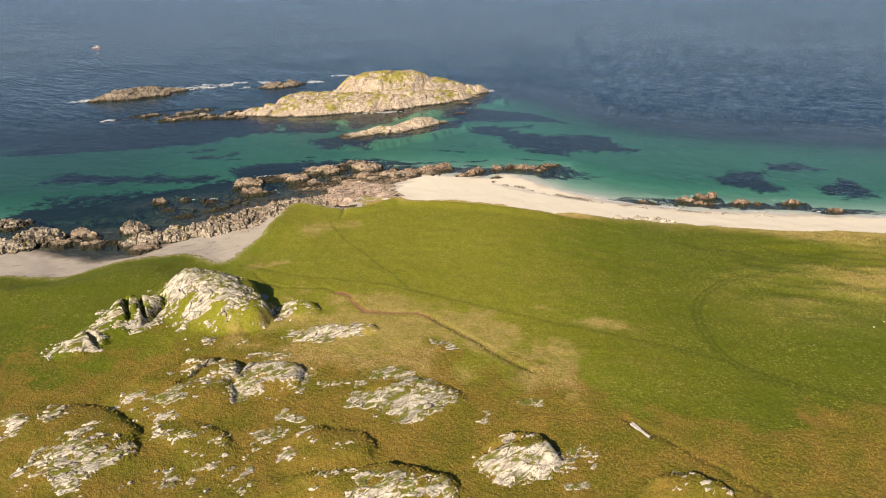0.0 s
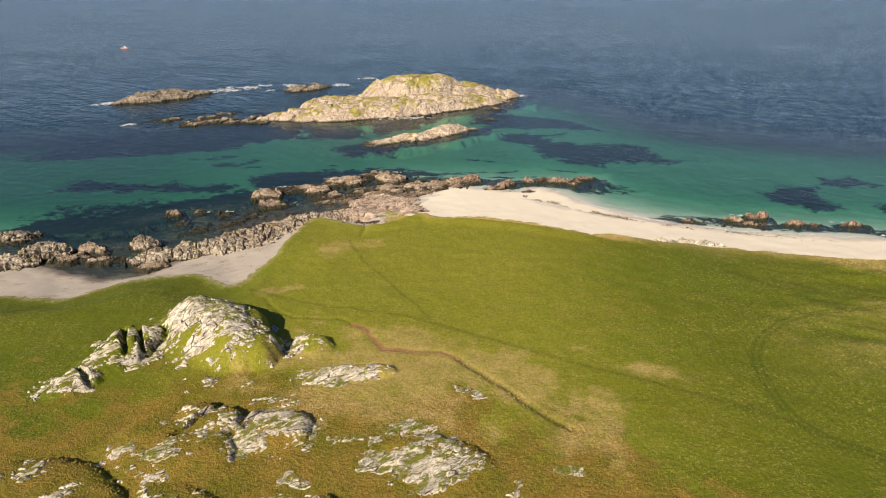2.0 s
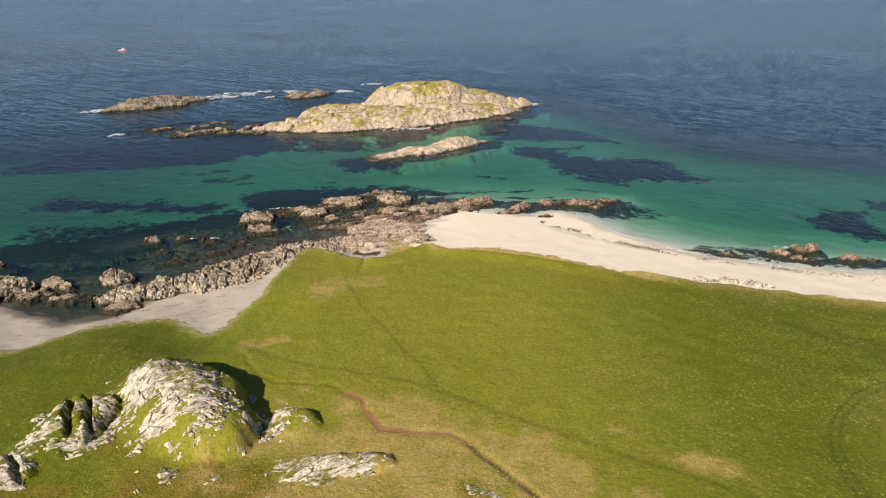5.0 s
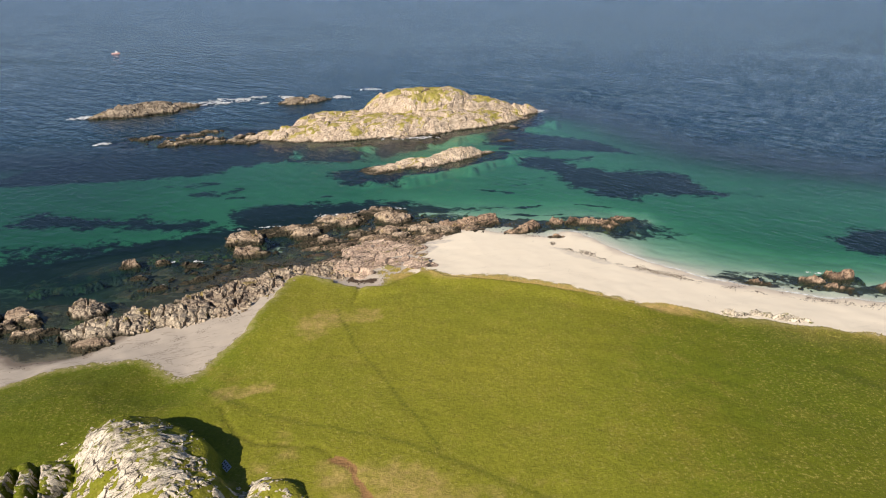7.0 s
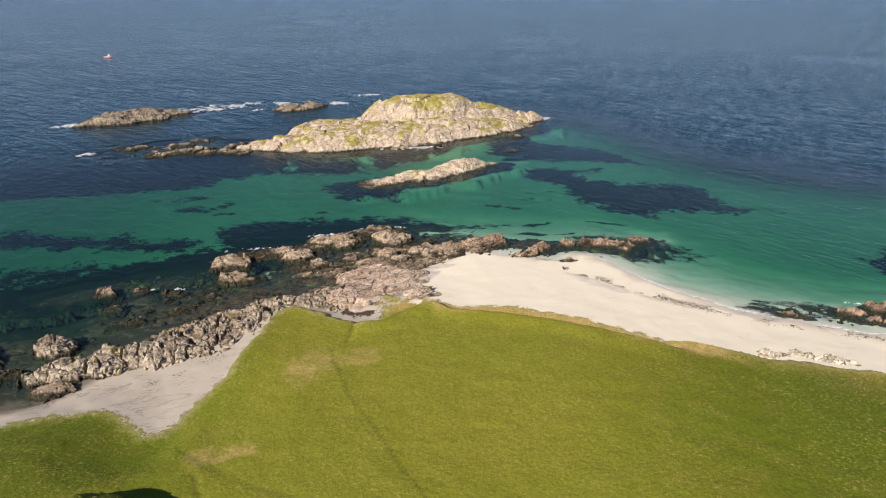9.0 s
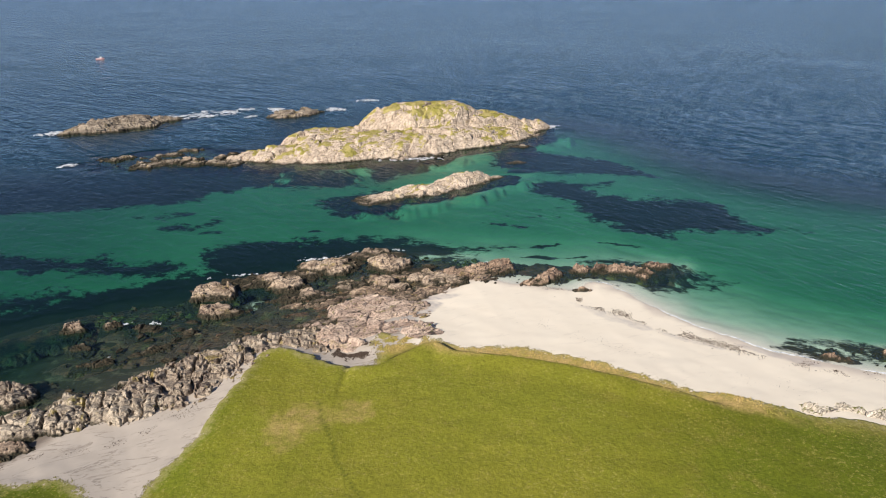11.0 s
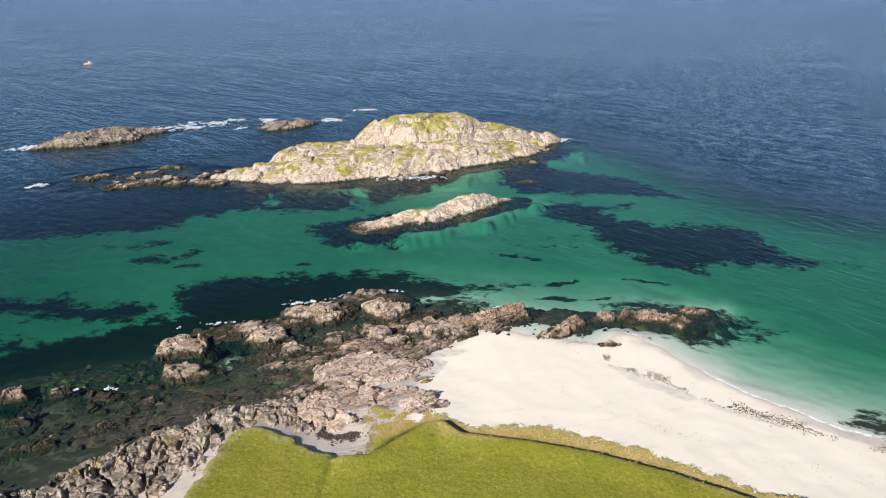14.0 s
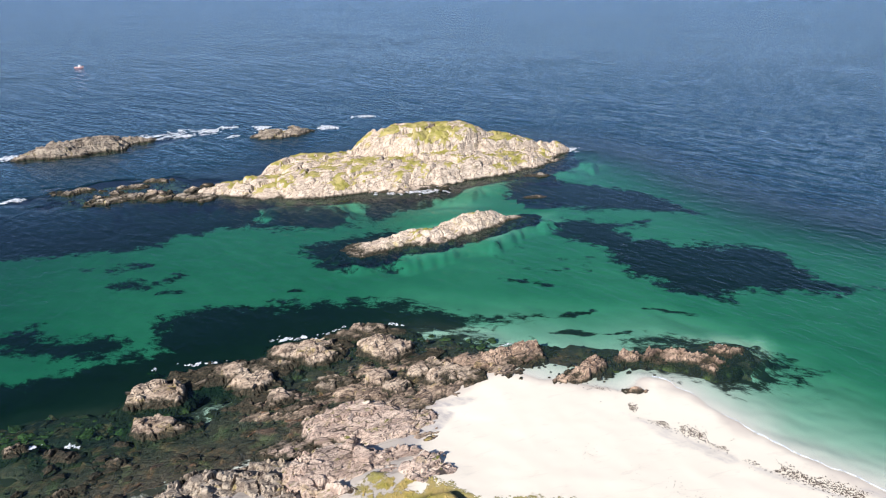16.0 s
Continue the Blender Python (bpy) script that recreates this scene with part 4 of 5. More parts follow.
crag("skerry", [(-186, 402, 24, 9, 36, 3.4, 2.5), (-168, 420, 10, 4, 40, 1.2, 2)], M_SKERRY, "dark brown sea-washed skerry with breaking foam", "skerry", 0.6, 45, 3.5, 0.9, group="skerries off the island", warp=0.5, slab=True)
crag("skerry", [(-106, 432, 14, 6, 30, 2.2, 2.5)], M_SKERRY, "small dark skerry washed by white surf", "skerry", 0.6, 47, 3, 0.8, group="skerries off the island", warp=0.5, slab=True)
crag("skerry", [(-154, 348, 9, 3, 15, 0.5, 2.5), (-136, 341, 10, 4, 25, 0.9, 2.5), (-138, 353.5, 6, 2, 10, 0.4, 2), (-131, 361, 6, 2, 10, 0.5, 2), (-117, 343, 9, 4, 20, 1.0, 2.5), (-107, 342, 6, 3, 20, 0.7, 2)], M_SKERRY, "low brown weed-edged reef trailing from the island", "skerry", 0.5, 49, 2.6, 0.8, group="skerries off the island", warp=0.5, slab=True)
crag("skerry", [(7, 370, 5, 2, 5, 1.0, 2)], M_SKERRY, "small brown stone awash off the island", "skerry", 0.4, 51, 2, 0.5, group="skerries off the island")
crag("skerry", [(5, 346, 4.5, 1.5, 5, 0.4, 2)], M_SKERRY, "flat brown stone barely above the water", "skerry", 0.4, 53, 2, 0.4, group="skerries off the island")


# ---- the rocky shore ----
def shore(cx, cy, rx, ry, turn, h, label, seed, p=3.0, amp=0.5, block=1.8, material=None, base=None, name="shore_rock", strike=STRATA):
    h = h if base else 0.2 + 0.58 * h
    return crag(name, [(cx, cy, rx, ry, turn, h, p)], material or M_SHORE, label, "shore rock", 0.25, seed, block, amp, base, -1.1, "rocks along the shore", 0.5, slab=True, strike=strike)


crag("weedy_ledge", [(-62, 213, 34, 9, 24, -0.2, 4), (-35, 228, 27, 17, 22, -0.02, 5), (-30, 246, 20, 11, 10, -0.4, 4), (-100, 185, 26, 7, 12, -0.25, 4)], M_WEEDY, "broad dark brown weedy rock platform awash between the shore rocks", "rock platform", 0.35, 91, 1.8, 0.55, floor=-2.0, warp=0.4)
crag("weedy_ledge", [(2, 246, 17, 5, 15, -0.7, 3), (35, 250, 8, 4.5, -5, -0.75, 3)], M_WEEDY, "dark weedy reef awash beside the sandy beach", "rock platform", 0.35, 93, 1.5, 0.6, floor=-2.0, warp=0.4)
crag("weedy_ledge", [(-90, 219, 15, 4, 20, -0.8, 3), (-70, 216, 14, 4, 20, -0.5, 3), (-104, 208, 12, 4, 20, -0.9, 3)], M_WEEDY, "olive weed-covered boulders just under the water", "rock platform", 0.35, 95, 1.2, 0.5, floor=-2.2, warp=0.6)
crag("weedy_ledge", [(-27, 235, 15, 8, 18, 0.55, 4), (-44, 229, 10, 5, 22, 0.4, 4), (-24, 219, 9, 3.2, 12, 0.9, 3), (-14, 242, 10, 5, 12, 0.5, 3)], M_LEDGE, "broken brown ledges and pools between the shore rocks", "rock platform", 0.35, 97, 1.7, 0.6, floor=-1.0, warp=0.5)
CLIFF = "jointed pale shore crag above the grey cove sand"
BENCHES = [[(-93, 187, 4.8, 3.6, 10, 2.6)], [(-118, 180, 8, 5, 30, 2.7), (-125, 173, 10, 6, 20, 2.7)], [(-136, 192, 10, 5, 15, 1.6)],
    [(-86, 178.5, 8.5, 4.5, 22, 2.3), (-78, 182, 5.5, 4.8, 20, 2.5), (-72.5, 184.5, 5, 5, 60, 2.6), (-66, 183.5, 6.5, 4.5, 20, 2.6), (-80, 186, 7, 2.6, 30, 1.4)],
    [(-67, 190.5, 7.5, 6.5, 45, 2.5), (-60, 196.5, 8.5, 7, 45, 2.5), (-59.5, 187.5, 5.5, 5.5, 60, 3.0), (-56, 193, 4.5, 7.5, 80, 3.1), (-53.5, 198.5, 4.2, 5.5, 60, 3.2), (-72, 193, 6, 3, 40, 1.3), (-64, 199.5, 8, 3.5, 40, 1.4)],
    [(-54, 204, 7.5, 5, 40, 2.2), (-49, 205.5, 6.5, 4, 25, 2.7), (-43.5, 205.5, 5.5, 3.4, -8, 2.6), (-45.5, 209.5, 7.5, 3.6, 12, 1.7), (-56, 207.5, 7, 3, 30, 1.2), (-38.5, 203, 4.2, 2.4, -35, 2.5)]]
for k, bench in enumerate(BENCHES):
    crag("shore_rock", [(*m, 4.0) for m in bench], M_CLIFF, CLIFF, "shore rock", 0.25, 101 + 3 * k, 2.2, 0.4, None, -1.1, "rocks along the shore", 0.3, slab=True, strike=100)
for k, (cx, cy, rx, ry, turn, h) in enumerate([(-84, 172.5, 4.5, 1.8, 15, 2.2), (-109, 178, 5.5, 3, 10, 1.6), (-108, 184.5, 3, 2.6, 0, 2.2), (-103, 182, 3, 2, 0, 1.6), (-99, 177, 5, 2, 20, 1.2),
        (-96, 212, 2.8, 2, 20, 1.4), (-88, 214.5, 2, 1.3, 10, 0.9), (-80, 213.5, 3.6, 1.9, 10, 1.0), (-83.5, 199.5, 3.4, 1.4, 15, 0.8), (-90, 205, 2, 1.2, 0, 0.4), (-70, 212, 2.4, 1.4, 20, 0.5), (-74, 205, 3, 1.5, 30, 0.5)]):
    shore(cx, cy, rx, ry, turn, h, "small brown weed-footed rock in the bay shallows", 151 + 3 * k, 2.5, 0.4, 1.2)
for k, (cx, cy, rx, ry, turn, h, label) in enumerate([(-71, 230, 5.6, 3.6, 15, 3.0, "squarish tan rock standing in dark water"), (-66, 221, 5.6, 3.3, 15, 2.6, "tan rock with a split top in dark water"),
        (-61, 238, 12, 4.6, 12, 1.2, "long dark-edged shore ledge"), (-55, 235, 6, 3, 8, 2.9, "bright tan rounded rock on the ledge"), (-47, 247.5, 8.5, 4.6, 10, 1.4, "brown ledge fringed with foam"),
        (-45, 244.5, 5.5, 3, 5, 3.0, "bright pale rounded rock on the ledge"), (-37, 254, 9, 3.0, 12, 1.0, "low orange-brown weedy ledge"), (-31, 247.5, 5.5, 3.4, 5, 2.8, "bright pale block of shore rock"),
        (-51, 229.5, 7, 3, 22, 1.3, "brown ridged rock among the weed"), (-44, 227, 5, 2.2, 24, 1.0, "brown ridged rock among the weed"), (-39, 235, 6, 2.6, 15, 0.9, "dark wet ledge between pools"),
        (-31.5, 236.5, 2.6, 2.1, 20, 2.7, "pale rounded boulder on the rock shelf"), (-27, 235, 3, 2.4, 30, 2.2, "pale slab on the rock shelf"), (-22, 240.5, 6, 2.3, 32, 2.2, "tilted tan slab beside the beach"),
        (-17, 239, 6, 4, 20, 1.4, "brown broken ledges beside the white sand"), (-24, 246, 5, 2.6, 15, 0.7, "low brown weedy ledge")]):
    shore(cx, cy, rx, ry, turn, h, label, 201 + 3 * k, 3.0, 0.45, 2.5)
for k, (cx, cy, rx, ry, turn, h, label) in enumerate([(-31, 224, 13, 6, 17, 2.4, "broad flat cracked pink-tan rock shelf"), (-32, 210.5, 11, 5, 6, 4.6, "pale cracked rock bank below the turf"), (-20, 211.5, 6, 4, -10, 4.0, "pinkish low rock beside the white sand"),
        (-43, 217, 5, 2.4, 20, 0.8, "dark wet rock at the edge of the gully"), (-33, 204.6, 3.6, 2.4, 20, 4.0, "low brown rock in the pocket of sand"), (-18.5, 209.8, 5, 2.6, 10, 4.6, "pinkish cracked rock where the turf meets the sand"),
        (-26, 213.5, 7, 3.2, 5, 3.4, "pale cracked ledge sloping to the sand"), (-39, 209.5, 5, 3, 20, 3.2, "pale cracked ledge above the weedy gully")]):
    shore(cx, cy, rx, ry, turn, h, label, 261 + 3 * k, 5.0, 0.25, 2.4, M_BANK)
for k, (cx, cy, rx, ry, turn, h) in enumerate([(-6, 246, 8.5, 4.2, 20, 2.0), (-13, 243.5, 5, 3.2, 0, 1.7), (8, 241.8, 7, 2.6, 35, 1.6), (24, 248, 5, 2.6, 10, 1.3), (31, 246.5, 6, 3, -12, 1.6), (37, 250, 4, 2, 0, 0.7), (17, 247, 3, 1.5, 20, 0.8), (16.5, 235.6, 2.4, 0.8, 0, 0.5),
        (63, 207.5, 3, 1.0, -18, 0.5), (75, 209.5, 3.2, 1.4, -10, 0.9), (83, 212, 3.6, 2.0, 0, 1.9), (80, 206, 3.2, 1.1, -20, 0.6), (108, 206, 3.6, 1.7, -5, 1.5), (118, 198, 3.5, 1.2, -8, 0.8), (94, 206, 5, 1.6, -8, 0.5)]):
    shore(cx, cy, rx, ry, turn, h, "jagged rust-brown reef rock at the beach edge", 281 + 3 * k, 2.2, 0.75, 1.7, M_REEF)
for k, (cx, cy, rx, ry, turn, h) in enumerate([(50, 187.5, 3.4, 1.3, 5, 0.5), (55.5, 188.3, 2.6, 1.2, -20, 0.6), (61, 186.3, 4.2, 1.4, -12, 0.7)]):
    shore(cx, cy, rx, ry, turn, h, "low grey stone half buried in white sand", 331 + 3 * k, 2.2, 0.4, 1.0, M_CRAG, ground_z_grid, "beach_stone")


# ---- loose boulders among the weed ----
def boulder_mesh(seed, material):
    bm = bmesh.new()
    bmesh.ops.create_icosphere(bm, subdivisions=2, radius=1.0)
    for v in bm.verts:
        q = v.co * 1.3 + Vector((seed * 7.1, 0, 0))
        v.co *= 0.75 + 0.5 * noise.noise(q) + 0.25 * noise.noise(q * 2.3)
        v.co.z *= 0.62
        v.co.x *= 1.3
    me = bpy.data.meshes.new("boulder")
    bm.to_mesh(me)
    bm.free()
    me.materials.append(material)
    return me


BOULDERS = [boulder_mesh(k, M_SHORE) for k in range(6)]
OLIVE = [boulder_mesh(k, M_OLIVE) for k in range(6)]
dice = random.Random(5)


def scatter_boulders(n, cx, cy, rx, ry, turn, small, large, label, level=-0.35, heap="", kinds=BOULDERS):
    thing = tagged(new(heap), label, "rock reef", "reefs of loose boulders") if heap else None
    c, s = math.cos(radians(turn)), math.sin(radians(turn))
    for _ in range(n):
        a, r = dice.uniform(0, 6.283), math.sqrt(dice.random())
        u, v = rx * r * math.cos(a), ry * r * math.sin(a)
        x, y = cx + u * c - v * s, cy + u * s + v * c
        size = small + (large - small) * dice.random() ** 3
        ob = new("stone" if heap else "boulder", dice.choice(kinds))
        z = max(float(ground_z(x, y)[0]), level)
        ob.matrix_world = pose(x, y, z + size * 0.1, dice.uniform(-20, 20), dice.uniform(-20, 20), 32 + dice.uniform(-40, 40)) @ Matrix.Scale(size, 4)
        if heap:
            ob.parent = thing
        else:
            tagged(ob, label, "boulder", "loose boulders along the shore")


scatter_boulders(110, -62, 214, 34, 9, 24, 0.3, 1.3, "rounded brown boulder in weedy shallows")
scatter_boulders(60, -28, 243, 16, 10, 10, 0.3, 1.2, "rust-brown boulder among wet ledges")
scatter_boulders(40, -54, 197, 9, 4, 40, 0.2, 0.6, "pale loose stone at the edge of the turf")
scatter_boulders(30, 12, 243, 22, 4, 8, 0.3, 0.9, "dark brown boulder at the beach edge")
scatter_boulders(60, -88, 219.5, 11, 3.6, 18, 0.6, 1.7, "olive weed-covered boulders lying just under the water", -1.25, "boulder_reef", OLIVE)
scatter_boulders(26, -72, 222, 7, 2.2, 18, 0.4, 1.1, "olive weedy boulders under water beside the rocks", -1.0, "boulder_reef", OLIVE)
scatter_boulders(40, -148, 346, 24, 8, 20, 0.8, 1.9, "olive weedy boulders under water round the reef", -1.35, "boulder_reef", OLIVE)
scatter_boulders(50, -22, 252, 13, 4, 8, 0.4, 1.2, "olive weedy boulders under water off the ledges", -0.95, "boulder_reef", OLIVE)
scatter_boulders(25, -70, 209, 16, 4, 22, 0.5, 1.6, "rust-brown boulder breaking the water among weed")
scatter_boulders(60, -128, 345, 34, 6, 20, 0.6, 3.4, "brown sea-washed boulders trailing off the island", -0.5, "boulder_reef")
scatter_boulders(30, -184, 407, 28, 8, 36, 0.8, 3.2, "dark sea-washed boulders round the outer skerry", -0.3, "boulder_reef")
scatter_boulders(24, -38, 353, 16, 3, 5, 0.6, 2.6, "pale boulders fallen at the foot of the island", 0.0, "boulder_reef")
scatter_boulders(30, 75, 207, 18, 3, -15, 0.3, 0.9, "dark brown boulder at the beach edge")


# ---- tufts, wrack and foam ----
rng = np.random.default_rng(11)


def tufts(name, label, x, y, low, high, wide, material, keep_masks=True):
    """Many small leaning tussocks as one body of turf."""
    n = len(x)
    info = lay(x, y)
    h, w = rng.uniform(low, high, n), rng.uniform(0.6, 1.0, n) * wide
    a = rng.uniform(0, 6.28, n)
    co = np.zeros((n, 5, 3))
    for k in range(4):
        co[:, k, 0], co[:, k, 1] = x + w * np.cos(a + k * 1.571), y + w * np.sin(a + k * 1.571)
        co[:, k, 2] = info["z"] - 0.08
    co[:, 4, 0], co[:, 4, 1], co[:, 4, 2] = x + rng.normal(0.06, 0.12, n), y + rng.normal(0.05, 0.12, n), info["z"] + h
    i = np.arange(n)[:, None] * 5
    tris = np.concatenate([i + np.array([k, (k + 1) % 4, 4]) for k in range(4)])
    ob = raw(name, co.reshape(-1, 3), tris, material, {k: np.repeat(info[k], 5) for k in ("heath", "dune")}, False)
    return tagged(ob, label, "grass", kind="stuff")


def tuft_material():
    n = Nodes("grass_tufts")
    col = grass_colour(n, n.mask("heath"), n.mask("dune"))
    rand = n.node("ShaderNodeNewGeometry").outputs["Random Per Island"]
    col = n.mix(n.math("MULTIPLY", n.ramp(rand, 0.5, 1.0), 0.2), col, (0.33, 0.26, 0.07))
    return n.done(col, 0.9, None, 0.15)


M_TUFT = tuft_material()


def strewn(n, x0, x1, y0, y1, rule):
    x, y = rng.uniform(x0, x1, n), rng.uniform(y0, y1, n)
    ok = rule(x, y, lay(x, y))
    return x[ok], y[ok]


tufts("heath_tussocks", "brown and ochre heath tussocks between the outcrops", *strewn(60000, -100, 100, 62, 128, lambda x, y, i: rng.random(len(x)) < i["heath"] * (0.35 + 0.9 * vnoise(x / 6, y / 6, 3))), 0.04, 0.15, 0.3, M_TUFT)
tufts("meadow_grass", "short green meadow grass with paler seed heads", *strewn(60000, -130, 130, 95, 206, lambda x, y, i: (i["grass"] > 0.3) & (rng.random(len(x)) < (1 - i["heath"]) * (0.2 + 0.9 * vnoise(x / 9, y / 9, 4) ** 2))), 0.03, 0.12, 0.24, M_TUFT)
tufts("marram_grass", "straw-coloured marram grass along the dune edge", *strewn(110000, -40, 132, 120, 210, lambda x, y, i: (i["grass"] > 0.1) & (((i["grass"] < 8) | (x > 48)) & (rng.random(len(x)) < i["dune"] * np.where(x < 42, np.clip(along(x, y, DUNE_GULLY)[0] - 1.6, 0, 1), 0.5)))), 0.08, 0.26, 0.24, M_TUFT)

nw = Nodes("dry_seaweed")
M_WRACK = nw.done(nw.mix(nw.noise(1.5, 4), (0.03, 0.022, 0.016), (0.09, 0.06, 0.04)), 0.7)
nf = Nodes("foam")
nf.put(nf.bsdf.inputs["Alpha"], nf.ramp(nf.noise(1.1, 8, 0.78, warp=0.6), 0.34, 0.58))
M_FOAM = nf.done(nf.mix(nf.noise(1.2, 5), (0.72, 0.76, 0.78), (0.85, 0.87, 0.88)), 0.6)


def flakes(name, label, x, y, small, large, material, category):
    n = len(x)
    z = lay(x, y)["z"]
    size, a = small + (large - small) * rng.random(n) ** 2, rng.uniform(0, 6.28, n)
    co = np.zeros((n, 7, 3))
    for k in range(6):
        r = size * rng.uniform(0.5, 1.2, n)
        u, v = r * math.cos(k * 1.047) * 1.5, r * math.sin(k * 1.047) * 0.7
        co[:, k, 0], co[:, k, 1], co[:, k, 2] = x + u * np.cos(a) - v * np.sin(a), y + u * np.sin(a) + v * np.cos(a), z - 0.03
    co[:, 6, 0], co[:, 6, 1], co[:, 6, 2] = x, y, z + 0.06 + size * 0.25
    i = np.arange(n)[:, None] * 7
    tris = np.concatenate([i + np.array([k, (k + 1) % 6, 6]) for k in range(6)])
    return tagged(raw(name, co.reshape(-1, 3), tris, material, None, False), label, category, kind="stuff")


def strung(line, n, spread):
    """Random places along a line, gathered in clusters."""
    t = np.clip((rng.random(n) + 0.03 * np.sin(rng.random(n) * 40)) * (len(line) - 1), 0, len(line) - 1.001)
    k = t.astype(int)
    p = np.array(line, float)
    q = p[k] + (p[k + 1] - p[k]) * (t - k)[:, None] + rng.normal(0, spread, (n, 2))
    ok = vnoise(q[:, 0] / 3, q[:, 1] / 3, 6) > 0.45
    return q[ok, 0], q[ok, 1]


flakes("beach_wrack", "dark dried seaweed strewn along the tide line", *strung([(9, 236), (14, 231), (19, 226), (26, 222), (32, 217), (38, 213), (46, 209), (60, 203), (76, 198), (100, 193)], 6500, 0.9), 0.05, 0.2, M_WRACK, "seaweed")
flakes("beach_wrack", "faint older line of seaweed crumbs on dry sand", *strung([(-8, 222), (2, 218), (12, 212), (24, 206), (38, 199), (52, 194)], 420, 1.2), 0.04, 0.11, M_WRACK, "seaweed")
flakes("beach_wrack", "dark seaweed and pebbles in arcs on the grey cove sand", *strung([(-96, 163), (-84, 169), (-74, 172), (-64, 176), (-57, 184)], 900, 0.8), 0.04, 0.16, M_WRACK, "seaweed")
flakes("beach_wrack", "brown seaweed heaped in the small sand pocket", *strung([(-37, 205), (-34, 202.5), (-31, 203), (-30, 204.5)], 1400, 1.0), 0.15, 0.5, M_WRACK, "seaweed")


def foam(cx, cy, rx, ry, turn, label="white broken foam on the sea", full=0.0):
    res, reach = (0.35 if cy > 300 else 0.13), max(rx, ry) * 1.3
    X, Y = np.meshgrid(np.arange(cx - reach, cx + reach, res), np.arange(cy - reach, cy + reach, res))
    r = blob(X, Y, cx, cy, rx, ry, turn)[0]
    lie = 1.9 * fbm(X, Y, 2.6 if cy > 300 else 1.1, int(cx * 3) % 97, 6, 0.76) + 0.36 + full - 0.9 * r
    return tagged(sheet("sea_foam", X, Y, (0.12 if cy > 300 else 0.06) + 0.08 * np.clip(lie, 0, 1) + 0.03 * fbm(X, Y, 1.5, 5, 2), M_FOAM, None, lie > 0), label, "foam", kind="stuff")


for spot in [(-164, 428, 7, 4, 25), (-143, 438, 6, 4.5, 8), (-136, 447, 3.5, 3, 5), (-88, 446, 5, 3.5, 8), (-128, 428, 4, 2.5, 10), (23, 407, 4, 3, 10), (-212, 391, 5, 4, 30), (-74, 471, 5, 2.5, 5),
        (-172, 338, 3.5, 2, 20), (-40, 350.5, 13, 2.6, 4), (-112, 438, 6, 3, 20), (-176, 419, 10, 3, 35), (-156, 437, 5, 4, 10), (-150, 430, 6, 3, 10), (-120, 446, 4, 3, 0)]:
    foam(*spot)
for spot in [(-37, 257.3, 8, 1.2, 12), (-51, 252, 7, 1.0, 14), (-70, 241, 6, 0.8, 14), (-86, 215.5, 2.2, 1.1, 0), (-79, 215.8, 2.6, 1.0, 10), (37, 251, 4, 1.4, 0), (-82, 201.5, 2, 0.7, 20),
        (79, 214, 3, 0.8, 0), (107, 208.5, 4, 0.8, 0), (-73, 234.5, 3, 0.6, 10), (-5, 251.5, 6, 0.7, 15), (112, 198, 5, 0.8, -8)]:
    foam(*spot, "thin white foam round the shore rocks", -0.52)


def swash():
    """The thin white line where small waves run up the sand."""
    xs, ys = np.arange(20.5, 131, 0.4), np.arange(180, 245, 0.2)
    X, Y = np.meshgrid(xs, ys)
    z = lay(X, Y)["z"]
    edge = ys[np.argmax(z < 0.0, axis=0)]
    wide = np.clip(0.5 * fbm(xs, xs * 0, 7, 3, 4) + 0.08, 0.0, 0.5)
    co, quads = [], []
    for k, (x, y, w) in enumerate(zip(xs, edge, wide)):
        co += [(x, y + 0.25, 0.1), (x, y + 0.3 + w, 0.12)]
        if k and w > 0.02 and abs(y - edge[k - 1]) < 2.5:
            quads.append((2 * k - 2, 2 * k, 2 * k + 1, 2 * k - 1))
    tagged(raw("sea_foam", np.array(co), np.array(quads), M_FOAM), "thin white line of swash along the sand", "foam", kind="stuff")


swash()


# ---- small made things ----
def plain(name, colour, rough, metal=0.0):
    n = Nodes(name)
    col = n.mix(n.ramp(n.noise(3.0, 5), 0.4, 0.75), colour, tuple(c * 0.7 for c in colour))
    n.bsdf.inputs["Metallic"].default_value = metal
    return n.done(col, rough, n.bump(n.noise(12, 3), 0.01, 0.5))


def part(name, bm, material, parent, label=""):
    me = bpy.data.meshes.new(name)
    bm.to_mesh(me)
    bm.free()
    me.materials.append(material)
    ob = new(name, me)
    ob.parent = parent
    return tagged(ob, label)


def box(x0, x1, y0, y1, z0, z1, bevel=0.03):
    bm = bmesh.new()
    bmesh.ops.create_cube(bm, size=1)
    bmesh.ops.transform(bm, matrix=Matrix.Translation(((x0 + x1) / 2, (y0 + y1) / 2, (z0 + z1) / 2)) @ Matrix.Diagonal((x1 - x0, y1 - y0, z1 - z0, 1)), verts=bm.verts)
    if bevel:
        bmesh.ops.bevel(bm, geom=bm.edges[:], offset=bevel, segments=2, affect="EDGES")
    return bm


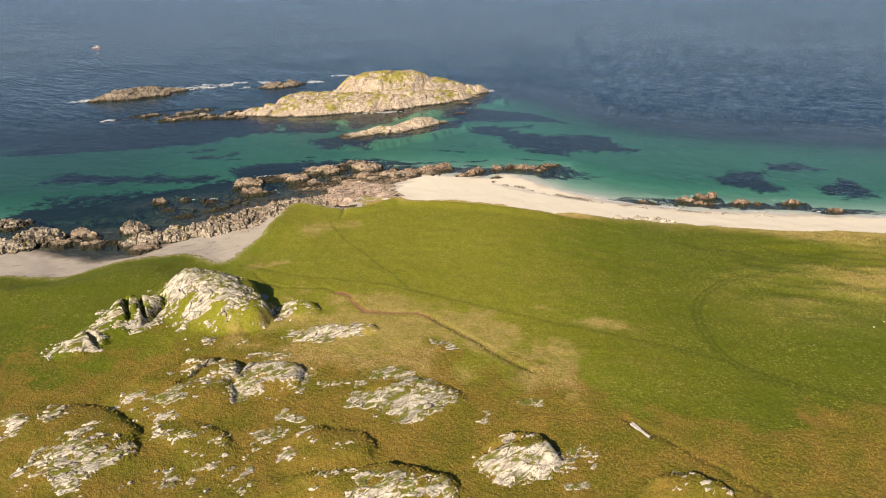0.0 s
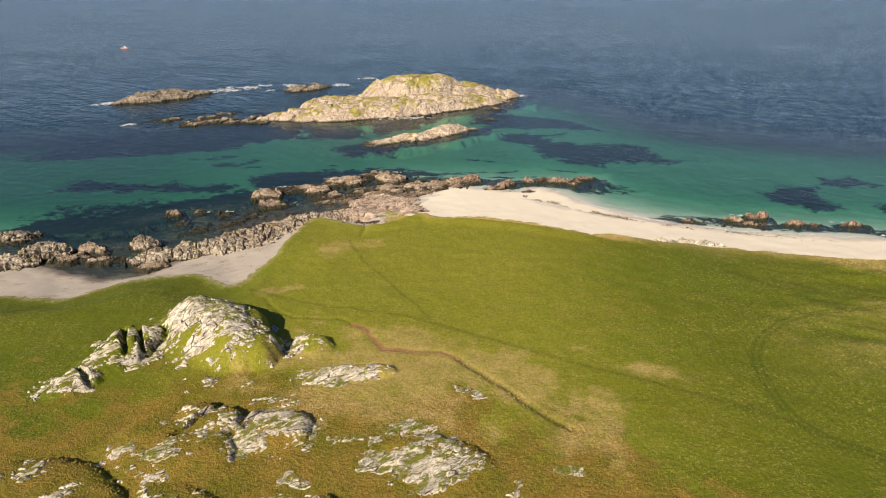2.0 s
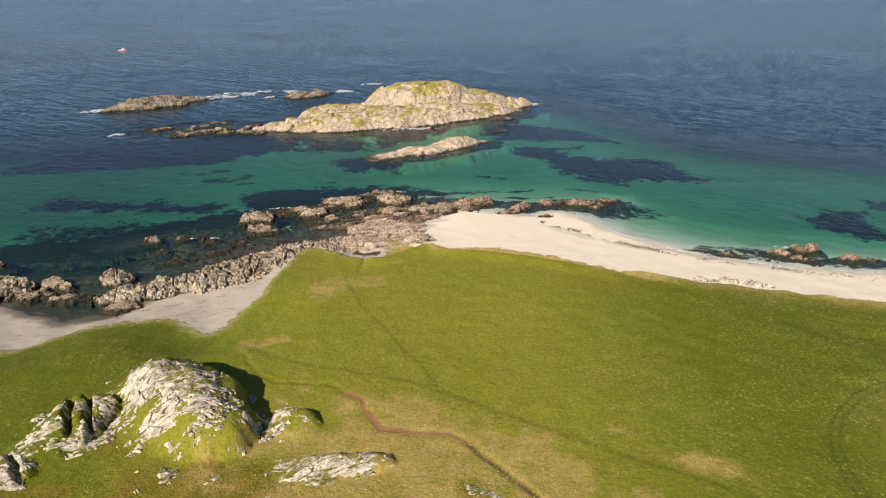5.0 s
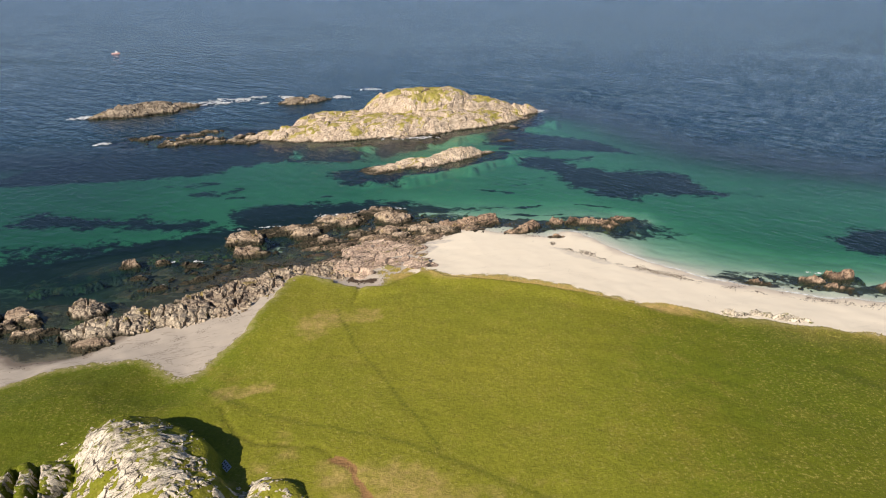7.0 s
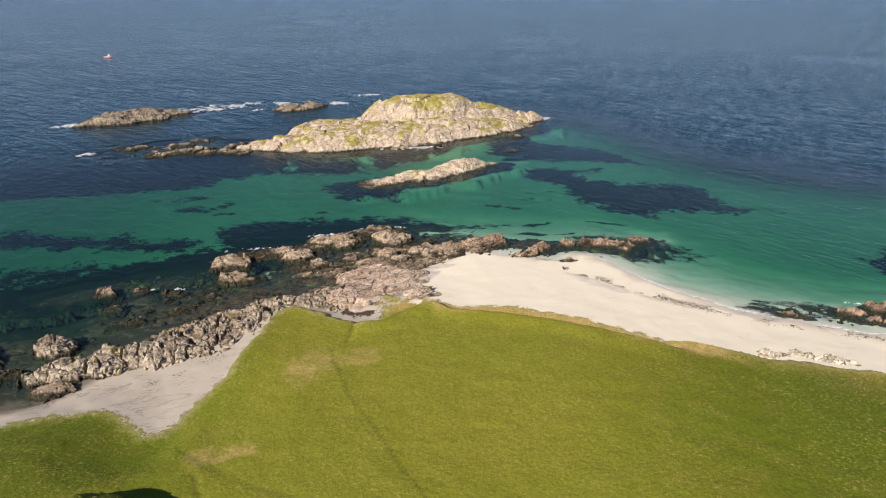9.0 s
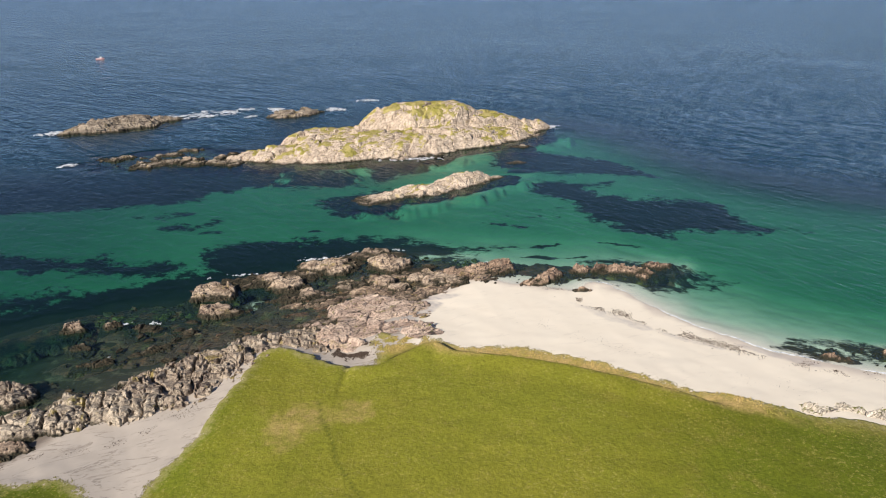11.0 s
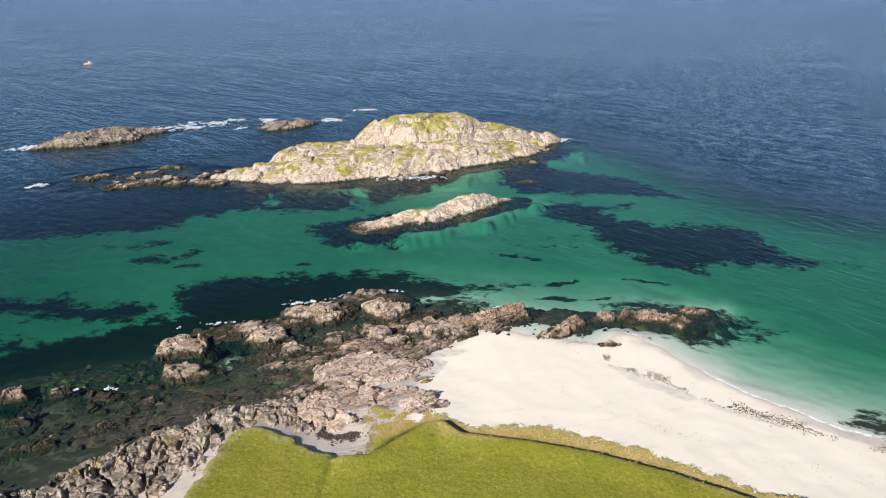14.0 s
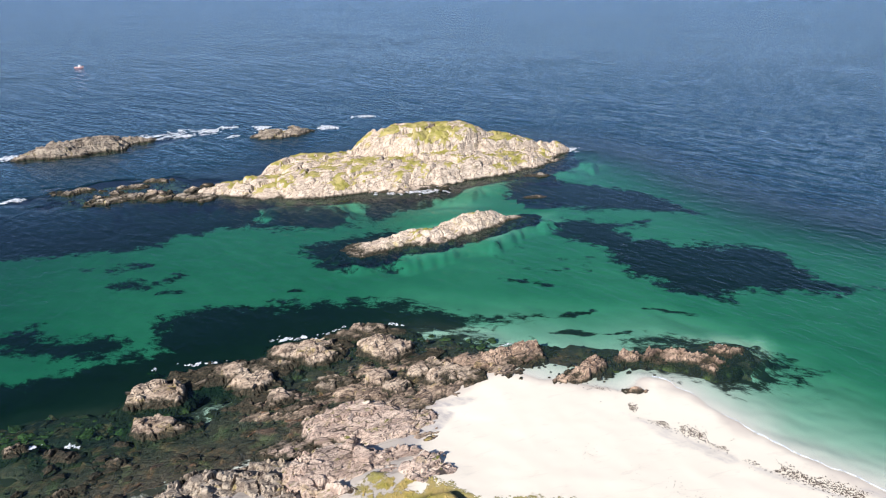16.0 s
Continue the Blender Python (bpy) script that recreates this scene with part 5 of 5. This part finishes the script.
def hull():
    """A small open launch: sections from stern to bow, joined into one shell."""
    bm, rings = bmesh.new(), []
    for x, half, keel, deck in ((-3.1, 0.95, -0.25, 0.75), (-1.5, 1.1, -0.35, 0.72), (0.5, 1.1, -0.35, 0.8), (2.0, 0.8, -0.25, 0.95), (3.0, 0.35, 0.0, 1.1), (3.5, 0.04, 0.5, 1.2)):
        rings.append([bm.verts.new(p) for p in ((x, -half, deck), (x, -half * 0.85, keel * 0.3 + 0.1), (x, 0, keel), (x, half * 0.85, keel * 0.3 + 0.1), (x, half, deck))])
    for a, b in zip(rings, rings[1:]):
        for k in range(4):
            bm.faces.new((a[k], a[k + 1], b[k + 1], b[k]))
        bm.faces.new((a[0], b[0], b[4], a[4]))
    bm.faces.new(rings[0])
    return bm


def launch():
    boat = new("motor_boat")
    tagged(boat, "small white and pinkish motor boat out on the sea", "boat")
    part("hull", hull(), plain("red_hull_paint", (0.72, 0.42, 0.38), 0.4), boat, "faded pinkish red hull")
    part("deck", box(-3.0, 2.4, -0.85, 0.85, 0.76, 0.84), plain("white_deck", (0.75, 0.73, 0.7), 0.5), boat)
    cabin = part("cabin", box(0.1, 1.7, -0.75, 0.75, 0.8, 2.1, 0.12), plain("white_cabin", (0.8, 0.8, 0.8), 0.4), boat, "white cabin")
    part("window", box(1.66, 1.73, -0.6, 0.6, 1.4, 1.85, 0.02), plain("dark_glass", (0.03, 0.04, 0.05), 0.1), cabin)
    part("mast", box(0.3, 0.38, -0.04, 0.04, 2.05, 3.4, 0.01), plain("grey_mast", (0.5, 0.5, 0.5), 0.4), boat)
    part("outboard_motor", box(-3.5, -3.1, -0.2, 0.2, 0.2, 1.2, 0.06), plain("dark_motor", (0.05, 0.05, 0.06), 0.5), boat)
    boat.matrix_world = pose(-327, 649, 0.05, 0, 0, 12)


launch()


def plank():
    log = new("weathered_plank")
    tagged(log, "long bleached driftwood plank lying along the ditch", "driftwood")
    pale = plain("bleached_wood", (0.62, 0.58, 0.55), 0.8)
    part("broad_end", box(-1.9, -0.3, -0.33, 0.33, 0.0, 0.28, 0.06), pale, log)
    part("shaft", box(-0.32, 1.8, -0.2, 0.2, 0.02, 0.25, 0.06), pale, log)
    part("dark_foot", box(1.78, 2.15, -0.26, 0.26, 0.0, 0.4, 0.07), plain("dark_wood", (0.06, 0.045, 0.035), 0.8), log, "dark end")
    log.matrix_world = pose(28.0, 83.6, float(ground_z(28.0, 83.6)[0]) + 0.12, 0, 3, -57)


plank()


def crate_panel():
    """A pale slatted panel with two rows of openings set in as dark blocks, leaning on the crag in its shade."""
    thing = new("slotted_panel")
    tagged(thing, "pale slotted panel leaning by the crag, coloured with the blue of its shade", "panel")
    # the blue cast of skylit shade is put into the board's colour
    blue = plain("shade_blue_board", (0.55, 0.6, 0.72), 0.5)
    part("board", box(-1.7, 1.7, 0.0, 0.12, 0.0, 1.7, 0.03), blue, thing)
    # dark blocks stand for the shade inside the openings
    dark = plain("dark_slot", (0.03, 0.03, 0.04), 0.8)
    for row in range(2):
        for k in range(4):
            part("slot", box(-1.35 + k * 0.8, -1.0 + k * 0.8, -0.03, 0.03, 0.3 + row * 0.7, 0.65 + row * 0.7, 0.02), dark, thing)
    part("prop", box(1.5, 1.62, 0.1, 1.2, 0.0, 0.12, 0.02), blue, thing)
    thing.matrix_world = pose(-40.4, 130.9, float(ground_z(-39.2, 132.2)[0]) + 0.1, -58, 0, -45) @ Matrix.Scale(0.62, 4)


crate_panel()


# ---- a few pale stones lying in the eastern pasture ----
for x, y in ((78, 117), (80.5, 115.5), (84, 118), (88, 112), (73, 121), (90, 119), (66, 109), (93, 124)):
    stone = new("field_stone", dice.choice(blocks_of(M_CRAG)))
    stone.matrix_world = pose(x, y, float(ground_z(x, y)[0]) + 0.1, dice.uniform(-15, 15), 0, dice.uniform(0, 180)) @ Matrix.Scale(dice.uniform(0.14, 0.24), 4)
    tagged(stone, "small white stone lying in green pasture", "stone", "stones in the pasture")
